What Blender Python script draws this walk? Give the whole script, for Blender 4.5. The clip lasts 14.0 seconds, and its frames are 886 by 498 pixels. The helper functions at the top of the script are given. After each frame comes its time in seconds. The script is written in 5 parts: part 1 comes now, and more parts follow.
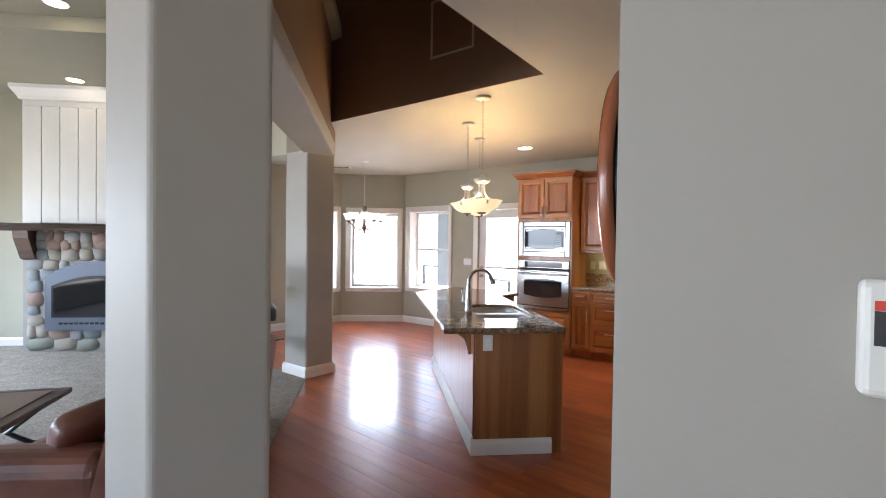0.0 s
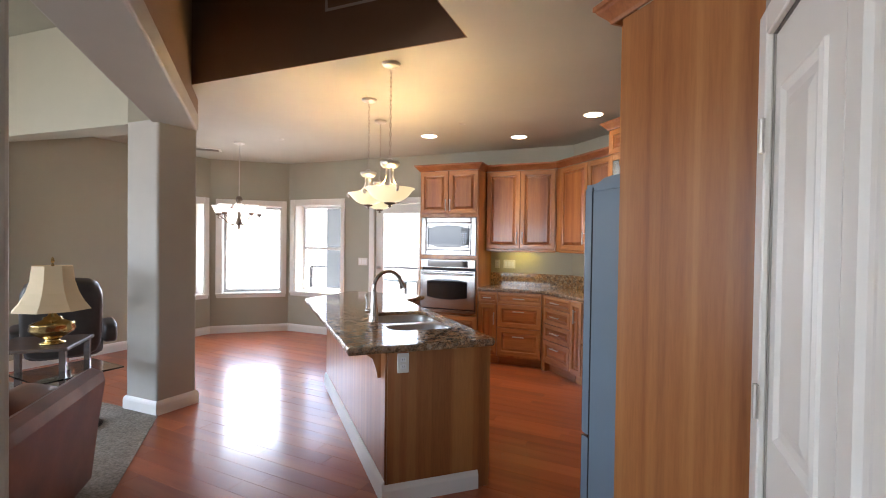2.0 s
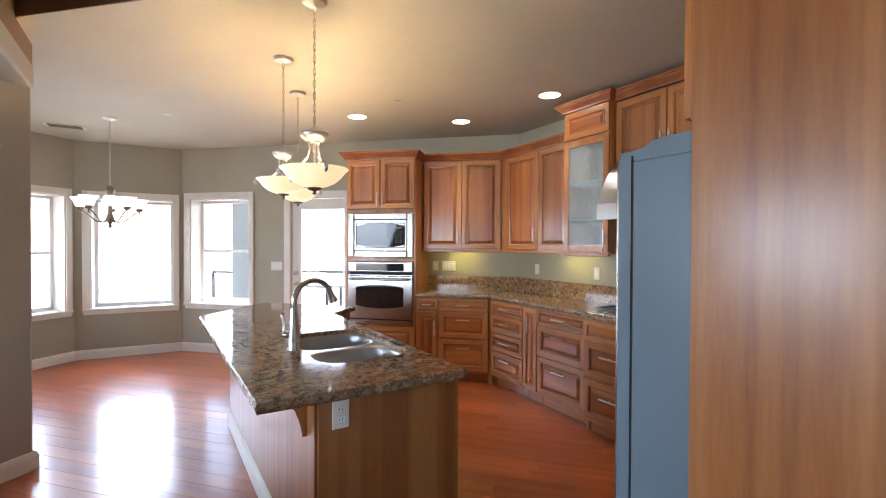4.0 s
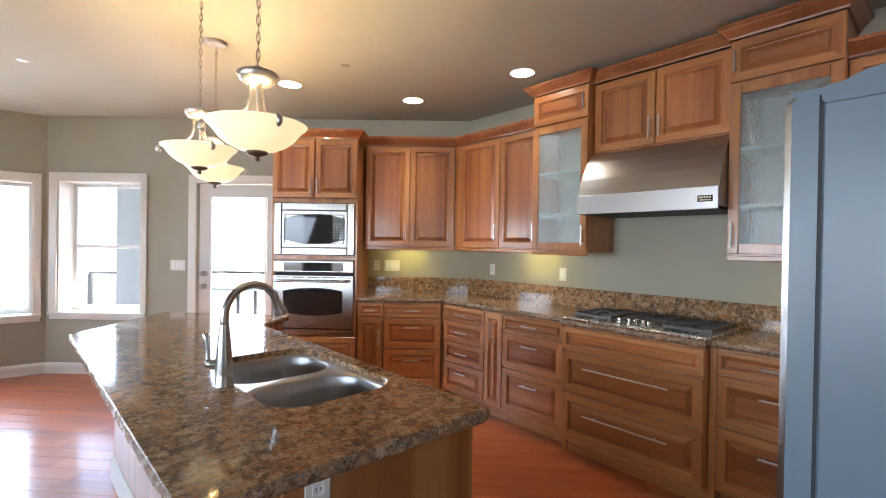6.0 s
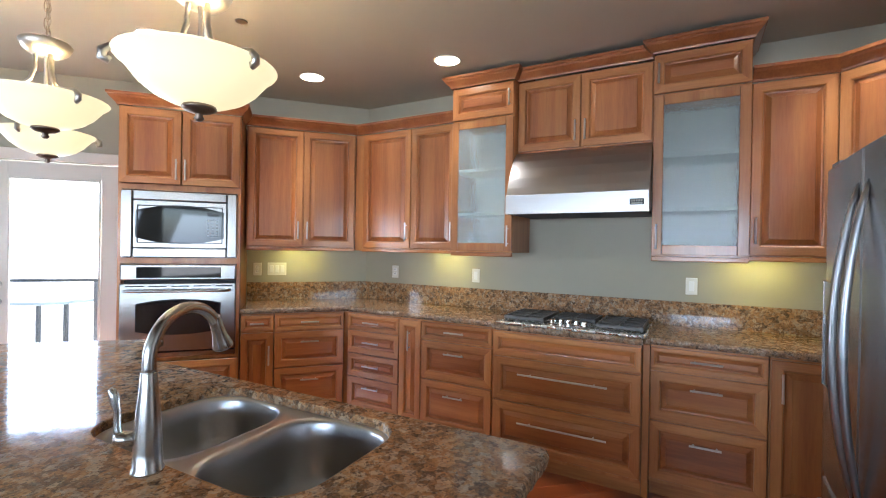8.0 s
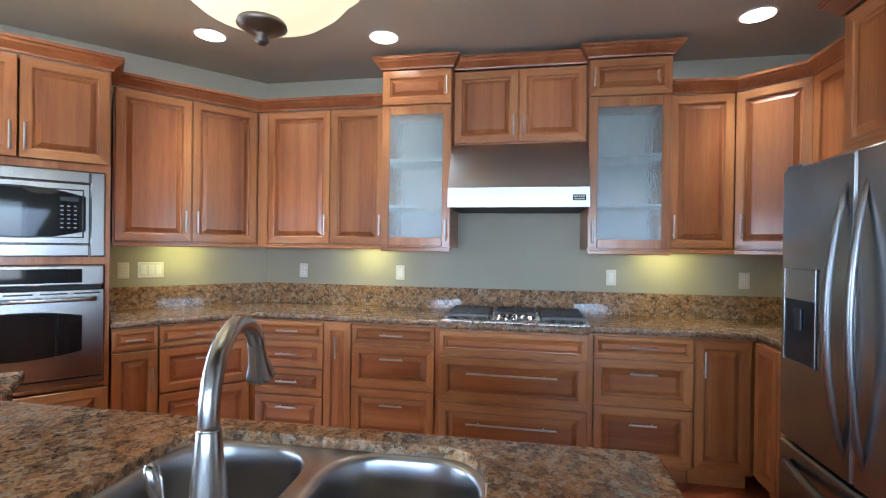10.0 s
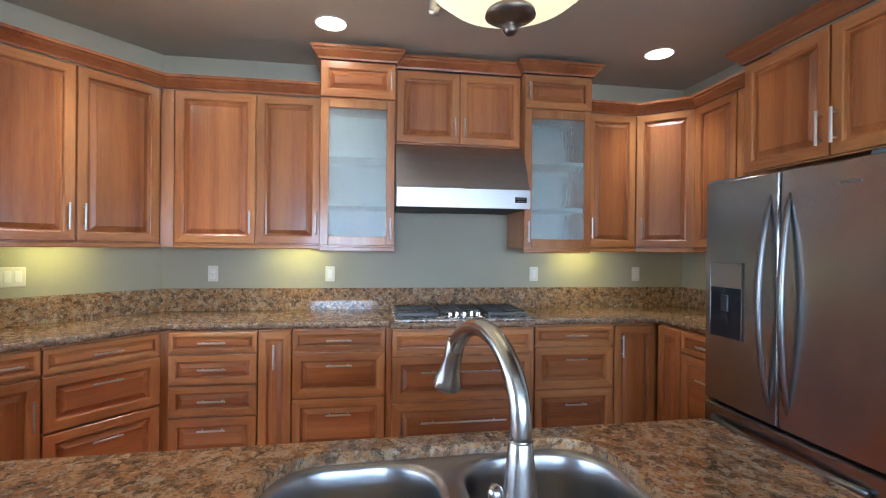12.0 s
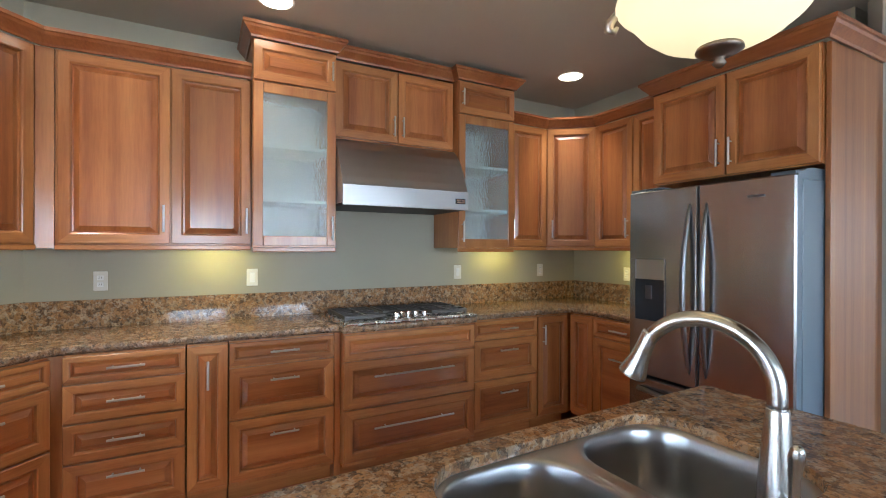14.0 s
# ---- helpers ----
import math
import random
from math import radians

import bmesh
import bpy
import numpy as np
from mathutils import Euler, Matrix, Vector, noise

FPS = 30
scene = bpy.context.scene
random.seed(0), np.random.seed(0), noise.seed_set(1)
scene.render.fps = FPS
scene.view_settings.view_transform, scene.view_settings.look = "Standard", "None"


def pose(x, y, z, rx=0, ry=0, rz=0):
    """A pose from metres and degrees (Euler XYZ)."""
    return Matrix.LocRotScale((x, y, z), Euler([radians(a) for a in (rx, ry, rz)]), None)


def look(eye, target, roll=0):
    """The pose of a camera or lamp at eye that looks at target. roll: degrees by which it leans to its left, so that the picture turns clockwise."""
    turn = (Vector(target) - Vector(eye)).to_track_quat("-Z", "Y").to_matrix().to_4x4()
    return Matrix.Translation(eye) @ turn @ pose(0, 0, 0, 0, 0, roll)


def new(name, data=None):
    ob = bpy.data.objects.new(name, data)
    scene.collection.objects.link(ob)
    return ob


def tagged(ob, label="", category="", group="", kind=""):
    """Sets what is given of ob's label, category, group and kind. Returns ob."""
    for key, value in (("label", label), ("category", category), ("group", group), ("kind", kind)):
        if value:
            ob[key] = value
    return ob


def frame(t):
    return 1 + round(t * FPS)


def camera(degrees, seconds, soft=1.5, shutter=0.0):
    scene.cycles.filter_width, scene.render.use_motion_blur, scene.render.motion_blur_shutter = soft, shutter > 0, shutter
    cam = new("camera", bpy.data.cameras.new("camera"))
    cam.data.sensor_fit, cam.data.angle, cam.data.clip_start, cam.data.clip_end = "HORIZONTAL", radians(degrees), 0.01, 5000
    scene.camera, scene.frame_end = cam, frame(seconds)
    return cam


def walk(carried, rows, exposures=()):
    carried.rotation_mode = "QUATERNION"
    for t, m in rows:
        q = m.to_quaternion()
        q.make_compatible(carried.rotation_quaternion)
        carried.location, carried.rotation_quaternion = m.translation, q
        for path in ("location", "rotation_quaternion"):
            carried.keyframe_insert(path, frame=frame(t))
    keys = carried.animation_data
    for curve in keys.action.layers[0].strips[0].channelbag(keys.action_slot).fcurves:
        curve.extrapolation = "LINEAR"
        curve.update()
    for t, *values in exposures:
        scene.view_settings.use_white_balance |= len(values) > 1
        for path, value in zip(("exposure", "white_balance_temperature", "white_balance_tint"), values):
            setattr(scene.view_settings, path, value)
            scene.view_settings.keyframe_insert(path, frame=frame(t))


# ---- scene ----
cam = camera(88.8, 14.0, soft=1.0)
PATH = [
    (0, (0.858, 2.414, 1.526), (1.066, 4.403, 1.494), 0.8),
    (0.5, (0.835, 2.564, 1.515), (1.148, 4.539, 1.48), 0.8),
    (1, (0.826, 2.746, 1.511), (1.249, 4.701, 1.481), 0.6),
    (1.5, (0.824, 2.893, 1.502), (1.379, 4.814, 1.471), 0.9),
    (2, (0.836, 3.08, 1.503), (1.525, 4.957, 1.474), 0.8),
    (2.5, (0.832, 3.32, 1.512), (1.628, 5.154, 1.48), 0.9),
    (3, (0.868, 3.506, 1.505), (1.738, 5.306, 1.474), 0.9),
    (3.2, (0.895, 3.572, 1.507), (1.796, 5.358, 1.473), 0.8),
    (5.3, (0.995, 4.315, 1.447), (2.199, 5.912, 1.44), 0.59),
    (5.5, (0.999, 4.396, 1.459), (2.239, 5.964, 1.44), 0.99),
    (6, (0.999, 4.535, 1.447), (2.323, 6.034, 1.431), 0.9),
    (6.5, (0.979, 4.701, 1.451), (2.394, 6.113, 1.438), 0.91),
    (7, (0.967, 4.851, 1.445), (2.507, 6.126, 1.432), 0.91),
    (7.5, (0.956, 5.006, 1.437), (2.604, 6.14, 1.427), 1.02),
    (8, (0.91, 5.189, 1.449), (2.66, 6.157, 1.44), 0.96),
    (8.2, (0.867, 5.289, 1.463), (2.66, 6.174, 1.447), 0.96),
    (10.3, (0.912, 5.912, 1.416), (2.892, 6.188, 1.411), 0.62),
    (10.5, (0.904, 5.98, 1.422), (2.891, 6.2, 1.418), 0.52),
    (11, (0.862, 6.171, 1.428), (2.861, 6.2, 1.431), 0.53),
    (11.5, (0.851, 6.31, 1.422), (2.844, 6.146, 1.424), 0.64),
    (12, (0.901, 6.463, 1.411), (2.879, 6.163, 1.408), 0.56),
    (12.5, (0.955, 6.621, 1.414), (2.906, 6.176, 1.414), 0.47),
    (13, (1.003, 6.746, 1.41), (2.924, 6.189, 1.404), 0.35),
    (13.5, (1.051, 6.924, 1.414), (2.917, 6.204, 1.406), 0.23),
    (14, (1.095, 7.094, 1.413), (2.859, 6.151, 1.409), 0.2),
]
walk(cam, [(t, look(eye, target, roll)) for t, eye, target, roll in PATH],
     exposures=[(0, 2.92, 6000, 14), (1.5, 2.95, 6250, 16), (3, 2.93, 5950, 14), (6, 3.05, 5900, 12), (10.5, 3.19, 5050, 9), (12.5, 3.18, 5200, 9), (14, 3.08, 5600, 9)])

# ---- world, sun, exposure ----

world = bpy.data.worlds.new("sky")
scene.world = world
world.use_nodes = True
wn, wl = world.node_tree.nodes, world.node_tree.links
sky = wn.new("ShaderNodeTexSky")
sky.sky_type, sky.sun_disc = "NISHITA", False
sky.sun_elevation, sky.sun_rotation = radians(52), radians(30)
sky.air_density, sky.dust_density = 1.0, 2.0
wn["Background"].inputs["Strength"].default_value = 0.15
wl.new(sky.outputs[0], wn["Background"].inputs["Color"])
sun = new("sun", bpy.data.lights.new("sun", "SUN"))
sun.data.energy, sun.data.angle, sun.data.color = 4.6, radians(0.6), (1.0, 0.95, 0.88)
sun.matrix_world = look((20, 34, 50), (0, 0, 0))


def window_light(name, eye, target, w, h, watts, spread=180):
    """Daylight in a window's opening."""
    la = bpy.data.lights.new(name, "AREA")
    la.shape, la.size, la.size_y, la.energy, la.color = "RECTANGLE", w, h, watts, (0.78, 0.89, 1.0)
    la.spread = radians(spread)
    new(name, la).matrix_world = look(eye, target)


for y0, y1 in ((0.3, 2.5), (3.5, 5.7), (6.5, 8.5)):
    window_light("family_window_light", (-5.75, (y0 + y1) / 2, 1.5), (0, (y0 + y1) / 2, -2.3), y1 - y0 - 0.1, 1.7, 13.0, 115)
window_light("entry_window_light", (-3.4, -0.95, 1.5), (-3.4, 5, 1.5), 2.9, 1.7, 3.8)


# ---- materials ----
def material(name, base=(0.5, 0.5, 0.5), rough=0.5, metal=0.0):
    m = bpy.data.materials.new(name)
    m.use_nodes = True
    b = m.node_tree.nodes["Principled BSDF"]
    b.inputs["Base Color"].default_value = (*base, 1)
    b.inputs["Roughness"].default_value = rough
    b.inputs["Metallic"].default_value = metal
    return m


def coords(m, scale=(1, 1, 1), kind="Object", turn=(0, 0, 0)):
    n, l = m.node_tree.nodes, m.node_tree.links
    tc, mp = n.new("ShaderNodeTexCoord"), n.new("ShaderNodeMapping")
    mp.inputs["Scale"].default_value = scale
    mp.inputs["Rotation"].default_value = [radians(a) for a in turn]
    l.new(tc.outputs[kind], mp.inputs["Vector"])
    return mp.outputs[0]


def noise_tex(m, vec, scale, detail=4.0, rough=0.55, distortion=0.0):
    n, l = m.node_tree.nodes, m.node_tree.links
    t = n.new("ShaderNodeTexNoise")
    t.inputs["Scale"].default_value, t.inputs["Detail"].default_value = scale, detail
    t.inputs["Roughness"].default_value, t.inputs["Distortion"].default_value = rough, distortion
    l.new(vec, t.inputs["Vector"])
    return t.outputs["Fac"]


def ramp(m, fac, stops):
    n, l = m.node_tree.nodes, m.node_tree.links
    r = n.new("ShaderNodeValToRGB")
    e = r.color_ramp.elements
    while len(e) < len(stops):
        e.new(0.5)
    for i, (p, c) in enumerate(stops):
        e[i].position = p
        e[i].color = (*c, 1) if len(c) == 3 else c
    l.new(fac, r.inputs["Fac"])
    return r.outputs["Color"]


def mixed(m, fac, a, b, mode="MIX"):
    n, l = m.node_tree.nodes, m.node_tree.links
    x = n.new("ShaderNodeMix")
    x.data_type, x.blend_type = "RGBA", mode
    for sock, v in ((x.inputs[0], fac), (x.inputs[6], a), (x.inputs[7], b)):
        if isinstance(v, (int, float)):
            sock.default_value = v
        elif isinstance(v, tuple):
            sock.default_value = (*v, 1)
        else:
            l.new(v, sock)
    return x.outputs[2]


def bump(m, height, strength, distance=0.002):
    n, l = m.node_tree.nodes, m.node_tree.links
    b = n.new("ShaderNodeBump")
    b.inputs["Strength"].default_value, b.inputs["Distance"].default_value = strength, distance
    l.new(height, b.inputs["Height"])
    l.new(b.outputs[0], n["Principled BSDF"].inputs["Normal"])


def to(m, out, name):
    m.node_tree.links.new(out, m.node_tree.nodes["Principled BSDF"].inputs[name])


def scaled(m, val, lo, hi):
    n, l = m.node_tree.nodes, m.node_tree.links
    r = n.new("ShaderNodeMapRange")
    r.inputs["To Min"].default_value, r.inputs["To Max"].default_value = lo, hi
    l.new(val, r.inputs["Value"])
    return r.outputs[0]


def random_of(m, kind="object"):
    n = m.node_tree.nodes
    if kind == "object":
        return n.new("ShaderNodeObjectInfo").outputs["Random"]
    return n.new("ShaderNodeNewGeometry").outputs["Random Per Island"]


def paint(name, base, rough=0.6, grain=0.05, relief=0.25):
    """Rolled wall paint: orange-peel relief and a faint blotchiness."""
    m = material(name, base, rough)
    v = coords(m)
    big = noise_tex(m, v, 1.3, 3)
    dark = tuple(c * (1 - grain) for c in base)
    light = tuple(min(1, c * (1 + grain)) for c in base)
    to(m, ramp(m, big, [(0.3, dark), (0.7, light)]), "Base Color")
    bump(m, noise_tex(m, v, 160, 2), relief, 0.0012)
    return m


def wood(name, tones, axis, rough=0.36, vary=0.35, coat=0.35, source="object", stripes=0.0, share=0.42, grain=0.2, relief=0.05, gloss=0.10):
    """Clear-finished timber; axis is the way the grain runs."""
    m = material(name, tones[1], rough)
    s = [7.0, 7.0, 7.0]
    s["xyz".index(axis)] = 0.55
    n, l = m.node_tree.nodes, m.node_tree.links
    rnd = random_of(m, source)
    tc = n.new("ShaderNodeTexCoord")
    off = n.new("ShaderNodeVectorMath")
    off.operation = "MULTIPLY_ADD"
    comb = n.new("ShaderNodeCombineXYZ")
    for i in range(3):
        l.new(rnd, comb.inputs[i])
    off.inputs[1].default_value = (7.3, 5.1, 9.7)
    l.new(comb.outputs[0], off.inputs[0])
    l.new(tc.outputs["Object"], off.inputs[2])
    mp = n.new("ShaderNodeMapping")
    mp.inputs["Scale"].default_value = s
    l.new(off.outputs[0], mp.inputs["Vector"])
    broad = noise_tex(m, mp.outputs[0], 1.0, 3, 0.5, 0.5)
    fine = noise_tex(m, mp.outputs[0], 13.0, 4, 0.6, 0.2)
    col = ramp(m, broad, [(0.28, tones[0]), (0.5, tones[1]), (0.74, tones[2])])
    col = mixed(m, grain, col, ramp(m, fine, [(0.35, tuple(c * 0.6 for c in tones[0])), (0.6, tones[2])]), "MIX")
    if stripes:
        s2 = [stripes] * 3
        s2["xyz".index(axis)] = 0.02
        mp2 = n.new("ShaderNodeMapping")
        mp2.inputs["Scale"].default_value = s2
        l.new(off.outputs[0], mp2.inputs["Vector"])
        band = noise_tex(m, mp2.outputs[0], 1.0, 1, 0.4)
        col = mixed(m, share, col, ramp(m, band, [(0.38, tones[0]), (0.47, tones[1]), (0.53, tones[1]), (0.62, tones[2])]))
    tone = scaled(m, rnd, 1 - vary / 2, 1 + vary / 2)
    g = n.new("ShaderNodeCombineColor")
    for i in range(3):
        l.new(tone, g.inputs[i])
    col = mixed(m, 1.0, col, g.outputs[0], "MULTIPLY")
    to(m, col, "Base Color")
    to(m, scaled(m, broad, rough - 0.04, rough + 0.06), "Roughness")
    if relief:
        bump(m, fine, relief, 0.0006)
    n["Principled BSDF"].inputs["Coat Weight"].default_value = coat
    n["Principled BSDF"].inputs["Coat Roughness"].default_value = gloss
    return m


CHERRY = ((0.28, 0.086, 0.021), (0.425, 0.163, 0.044), (0.53, 0.240, 0.071))
FIELD = ((0.21, 0.056, 0.014), (0.37, 0.124, 0.032), (0.49, 0.198, 0.056))
wood_v = wood("cherry_upright", CHERRY, "z", coat=0.55, stripes=12.0, share=0.32, gloss=0.14)
wood_h = wood("cherry_level", CHERRY, "x", vary=0.3, coat=0.55, gloss=0.14)
field_v = wood("cherry_field_upright", FIELD, "z", 0.33, 0.5, 0.6, stripes=13.0, share=0.34, gloss=0.14)
field_h = wood("cherry_field_level", FIELD, "x", 0.33, 0.55, 0.6, stripes=10.0, share=0.34, gloss=0.14)
wood_crown = wood("cherry_molding", ((0.20, 0.055, 0.017), (0.30, 0.098, 0.030), (0.39, 0.150, 0.048)), "x", 0.3, 0.2)
PANEL = ((0.205, 0.066, 0.018), (0.305, 0.112, 0.032), (0.395, 0.170, 0.054))
wood_panel = wood("veneer_panel", PANEL, "z", 0.33, 0.1, 0.45, stripes=16.0, share=0.55, grain=0.3, relief=0.16, gloss=0.2)
FLOORW = ((0.27, 0.056, 0.014), (0.37, 0.088, 0.024), (0.45, 0.125, 0.040))
wood_floor = wood("floor_boards", FLOORW, "x", 0.34, 0.28, 0.5, grain=0.05, relief=0.0, gloss=0.13)
wood_floor_far = wood("floor_boards_far", FLOORW, "x", 0.34, 0.28, 0.5, "island", grain=0.05, relief=0.0, gloss=0.13)
for fm in (wood_floor, wood_floor_far):
    fm.node_tree.nodes["Principled BSDF"].inputs["Specular IOR Level"].default_value = 0.3
wood_dark = wood("dark_timber", ((0.03, 0.014, 0.008), (0.06, 0.03, 0.016), (0.11, 0.055, 0.03)), "x", 0.5)
wood_mirror = wood("red_brown_frame", ((0.20, 0.055, 0.020), (0.26, 0.075, 0.028), (0.31, 0.095, 0.036)), "z", 0.25, 0.1)

wall_paint = paint("grey_wall_paint", (0.385, 0.362, 0.274))
hall_paint = paint("hall_wall_paint", (0.36, 0.330, 0.285))
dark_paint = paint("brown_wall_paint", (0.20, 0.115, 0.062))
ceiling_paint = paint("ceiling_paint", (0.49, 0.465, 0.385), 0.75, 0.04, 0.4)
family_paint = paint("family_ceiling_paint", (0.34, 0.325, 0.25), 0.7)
trim_paint = paint("white_trim_paint", (0.74, 0.71, 0.65), 0.35, 0.02, 0.05)
door_paint = paint("white_door_paint", (0.70, 0.67, 0.61), 0.35, 0.02, 0.08)
white_board = paint("white_boarding", (0.78, 0.77, 0.73), 0.5, 0.03, 0.1)
white_plastic = material("white_plastic", (0.72, 0.70, 0.64), 0.35)
white_vinyl = material("white_vinyl", (0.80, 0.80, 0.79), 0.3)
black_plastic = material("black_plastic", (0.012, 0.012, 0.014), 0.25)
rubber = material("dark_gasket", (0.03, 0.03, 0.033), 0.6)


def metal(name, base, rough, axis=None, strength=0.012):
    """Metal; with an axis, brushed along it."""
    m = material(name, base, rough, 1.0)
    s = [260.0, 260.0, 260.0]
    if axis:
        s["xyz".index(axis)] = 3.0
    else:
        s = [30.0, 30.0, 30.0]
    f = noise_tex(m, coords(m, s), 1.0, 3)
    to(m, scaled(m, f, max(0.02, rough - 0.04), rough + 0.06), "Roughness")
    if axis:
        bump(m, f, strength, 0.0004)
        to(m, ramp(m, f, [(0.2, tuple(c * 0.95 for c in base)), (0.8, base)]), "Base Color")
    return m


steel_h = metal("brushed_steel_level", (0.36, 0.35, 0.34), 0.23, "x")
steel_v = material("brushed_steel_upright", (0.37, 0.362, 0.352), 0.27, 1.0)
bump(steel_v, noise_tex(steel_v, coords(steel_v, (7, 7, 0.7)), 1.0, 1, 0.4), 0.9, 0.008)
steel_bar = metal("satin_bar_steel", (0.30, 0.31, 0.325), 0.30)
steel_hood = metal("satin_hood_steel", (0.47, 0.465, 0.46), 0.34)
steel_sink = material("sink_steel", (0.50, 0.50, 0.505), 0.29, 1.0)
to(steel_sink, scaled(steel_sink, noise_tex(steel_sink, coords(steel_sink, (220, 4, 220)), 1.0, 2), 0.26, 0.33), "Roughness")
nickel = metal("brushed_nickel", (0.56, 0.53, 0.48), 0.36)
nickel_faucet = metal("faucet_nickel", (0.56, 0.555, 0.54), 0.24)
aged_nickel = metal("aged_nickel", (0.42, 0.37, 0.30), 0.36)
chrome = metal("polished_chrome", (0.78, 0.76, 0.73), 0.07)
brass = metal("brass", (0.62, 0.44, 0.18), 0.16)
bronze = metal("dark_bronze", (0.22, 0.175, 0.14), 0.38)
iron = metal("cast_iron", (0.085, 0.078, 0.072), 0.40)
iron.node_tree.nodes["Principled BSDF"].inputs["Metallic"].default_value = 0.2
fridge_side = paint("fridge_side_coating", (0.135, 0.175, 0.215), 0.32, 0.10, 0.15)
bluegrey_metal = metal("blue_grey_metal", (0.12, 0.13, 0.155), 0.42)


def granite_material(name="granite", rough=0.05, chipped=0.0):
    """Polished stone of flecks one to three centimetres across, with dark and pale grains between."""
    m = material(name, (0.3, 0.22, 0.15), 0.07)
    n, l = m.node_tree.nodes, m.node_tree.links
    v = coords(m)

    def cells(scale, warp):
        nz = n.new("ShaderNodeTexNoise")
        nz.inputs["Scale"].default_value, nz.inputs["Detail"].default_value = scale * 1.1, 3
        l.new(v, nz.inputs["Vector"])
        add = n.new("ShaderNodeVectorMath")
        add.operation = "MULTIPLY_ADD"
        add.inputs[1].default_value = (warp, warp, warp)
        l.new(nz.outputs["Color"], add.inputs[0])
        l.new(v, add.inputs[2])
        vo = n.new("ShaderNodeTexVoronoi")
        vo.inputs["Scale"].default_value = scale
        l.new(add.outputs[0], vo.inputs["Vector"])
        sep = n.new("ShaderNodeSeparateColor")
        l.new(vo.outputs["Color"], sep.inputs[0])
        return sep.outputs[0], sep.outputs[1]

    big, gloss = cells(42, 0.036)
    mid, pale = cells(100, 0.020)
    small, dark = cells(210, 0.010)
    tones = [(0.0, (0.045, 0.034, 0.026)), (0.20, (0.14, 0.092, 0.056)), (0.42, (0.33, 0.172, 0.078)), (0.70, (0.46, 0.262, 0.120)), (0.92, (0.48, 0.38, 0.27))]
    col = mixed(m, 0.32, ramp(m, big, tones), ramp(m, mid, tones))
    col = mixed(m, 0.15, col, ramp(m, small, tones))
    veins = noise_tex(m, v, 48, 5, 0.7)
    col = mixed(m, ramp(m, veins, [(0.56, (0, 0, 0)), (0.64, (0.75, 0.75, 0.75))]), col, (0.075, 0.055, 0.042))
    col = mixed(m, ramp(m, pale, [(0.88, (0, 0, 0)), (0.91, (0.35, 0.35, 0.35))]), col, (0.50, 0.45, 0.37))
    col = mixed(m, ramp(m, dark, [(0.90, (0, 0, 0)), (0.92, (0.6, 0.6, 0.6))]), col, (0.06, 0.05, 0.045))
    drift = ramp(m, noise_tex(m, v, 16, 5), [(0.3, (0.78, 0.76, 0.74)), (0.7, (1.15, 1.10, 1.02))])
    col = mixed(m, 1.0, col, drift, "MULTIPLY")
    to(m, col, "Base Color")
    to(m, scaled(m, gloss, rough, rough + 0.06), "Roughness")
    if chipped:
        col = mixed(m, 0.4, col, ramp(m, small, [(0.25, (0.035, 0.028, 0.022)), (0.7, (0.22, 0.165, 0.11))]))
        to(m, col, "Base Color")
        bump(m, noise_tex(m, v, 60, 4), chipped, 0.004)
    return m


granite = granite_material()
granite_edge = granite_material("chiselled_granite", 0.22, 0.9)


def carpet_material():
    m = material("pile_carpet", (0.3, 0.27, 0.23), 0.95)
    v = coords(m)
    a, b = noise_tex(m, v, 55, 5, 0.7), noise_tex(m, v, 7, 4)
    col = ramp(m, a, [(0.3, (0.15, 0.125, 0.10)), (0.55, (0.33, 0.29, 0.245)), (0.75, (0.46, 0.42, 0.37))])
    col = mixed(m, 0.6, col, ramp(m, b, [(0.3, (0.7, 0.7, 0.7)), (0.7, (1.1, 1.1, 1.1))]), "MULTIPLY")
    to(m, col, "Base Color")
    bump(m, a, 0.9, 0.012)
    return m


carpet = carpet_material()


def leather_material(name, a, b, rough):
    m = material(name, b, rough)
    v = coords(m)
    to(m, ramp(m, noise_tex(m, v, 5, 4), [(0.3, a), (0.7, b)]), "Base Color")
    bump(m, noise_tex(m, v, 120, 3), 0.25, 0.0015)
    return m


leather = leather_material("brown_leather", (0.10, 0.032, 0.020), (0.20, 0.068, 0.040), 0.36)
leather_dark = leather_material("dark_leather", (0.022, 0.018, 0.016), (0.05, 0.042, 0.038), 0.4)


def glass_material(name, rough=0.0, tint=(1, 1, 1)):
    m = material(name, tint, rough)
    b = m.node_tree.nodes["Principled BSDF"]
    b.inputs["Transmission Weight"].default_value = 1.0
    b.inputs["IOR"].default_value = 1.45
    return m


clear_glass = glass_material("window_glass")
table_glass = glass_material("table_glass", 0.02, (0.75, 0.85, 0.84))
rain_glass = glass_material("rain_glass", 0.05, (0.86, 0.95, 0.93))
rain_glass.node_tree.nodes["Principled BSDF"].inputs["Transmission Weight"].default_value = 0.85
_v = coords(rain_glass, (1, 1, 0.35))
bump(rain_glass, noise_tex(rain_glass, _v, 75, 2), 0.9, 0.006)
dark_glass = material("dark_oven_glass", (0.012, 0.012, 0.013), 0.04)
mirror_glass = material("mirror_glass", (0.85, 0.85, 0.86), 0.02, 1.0)


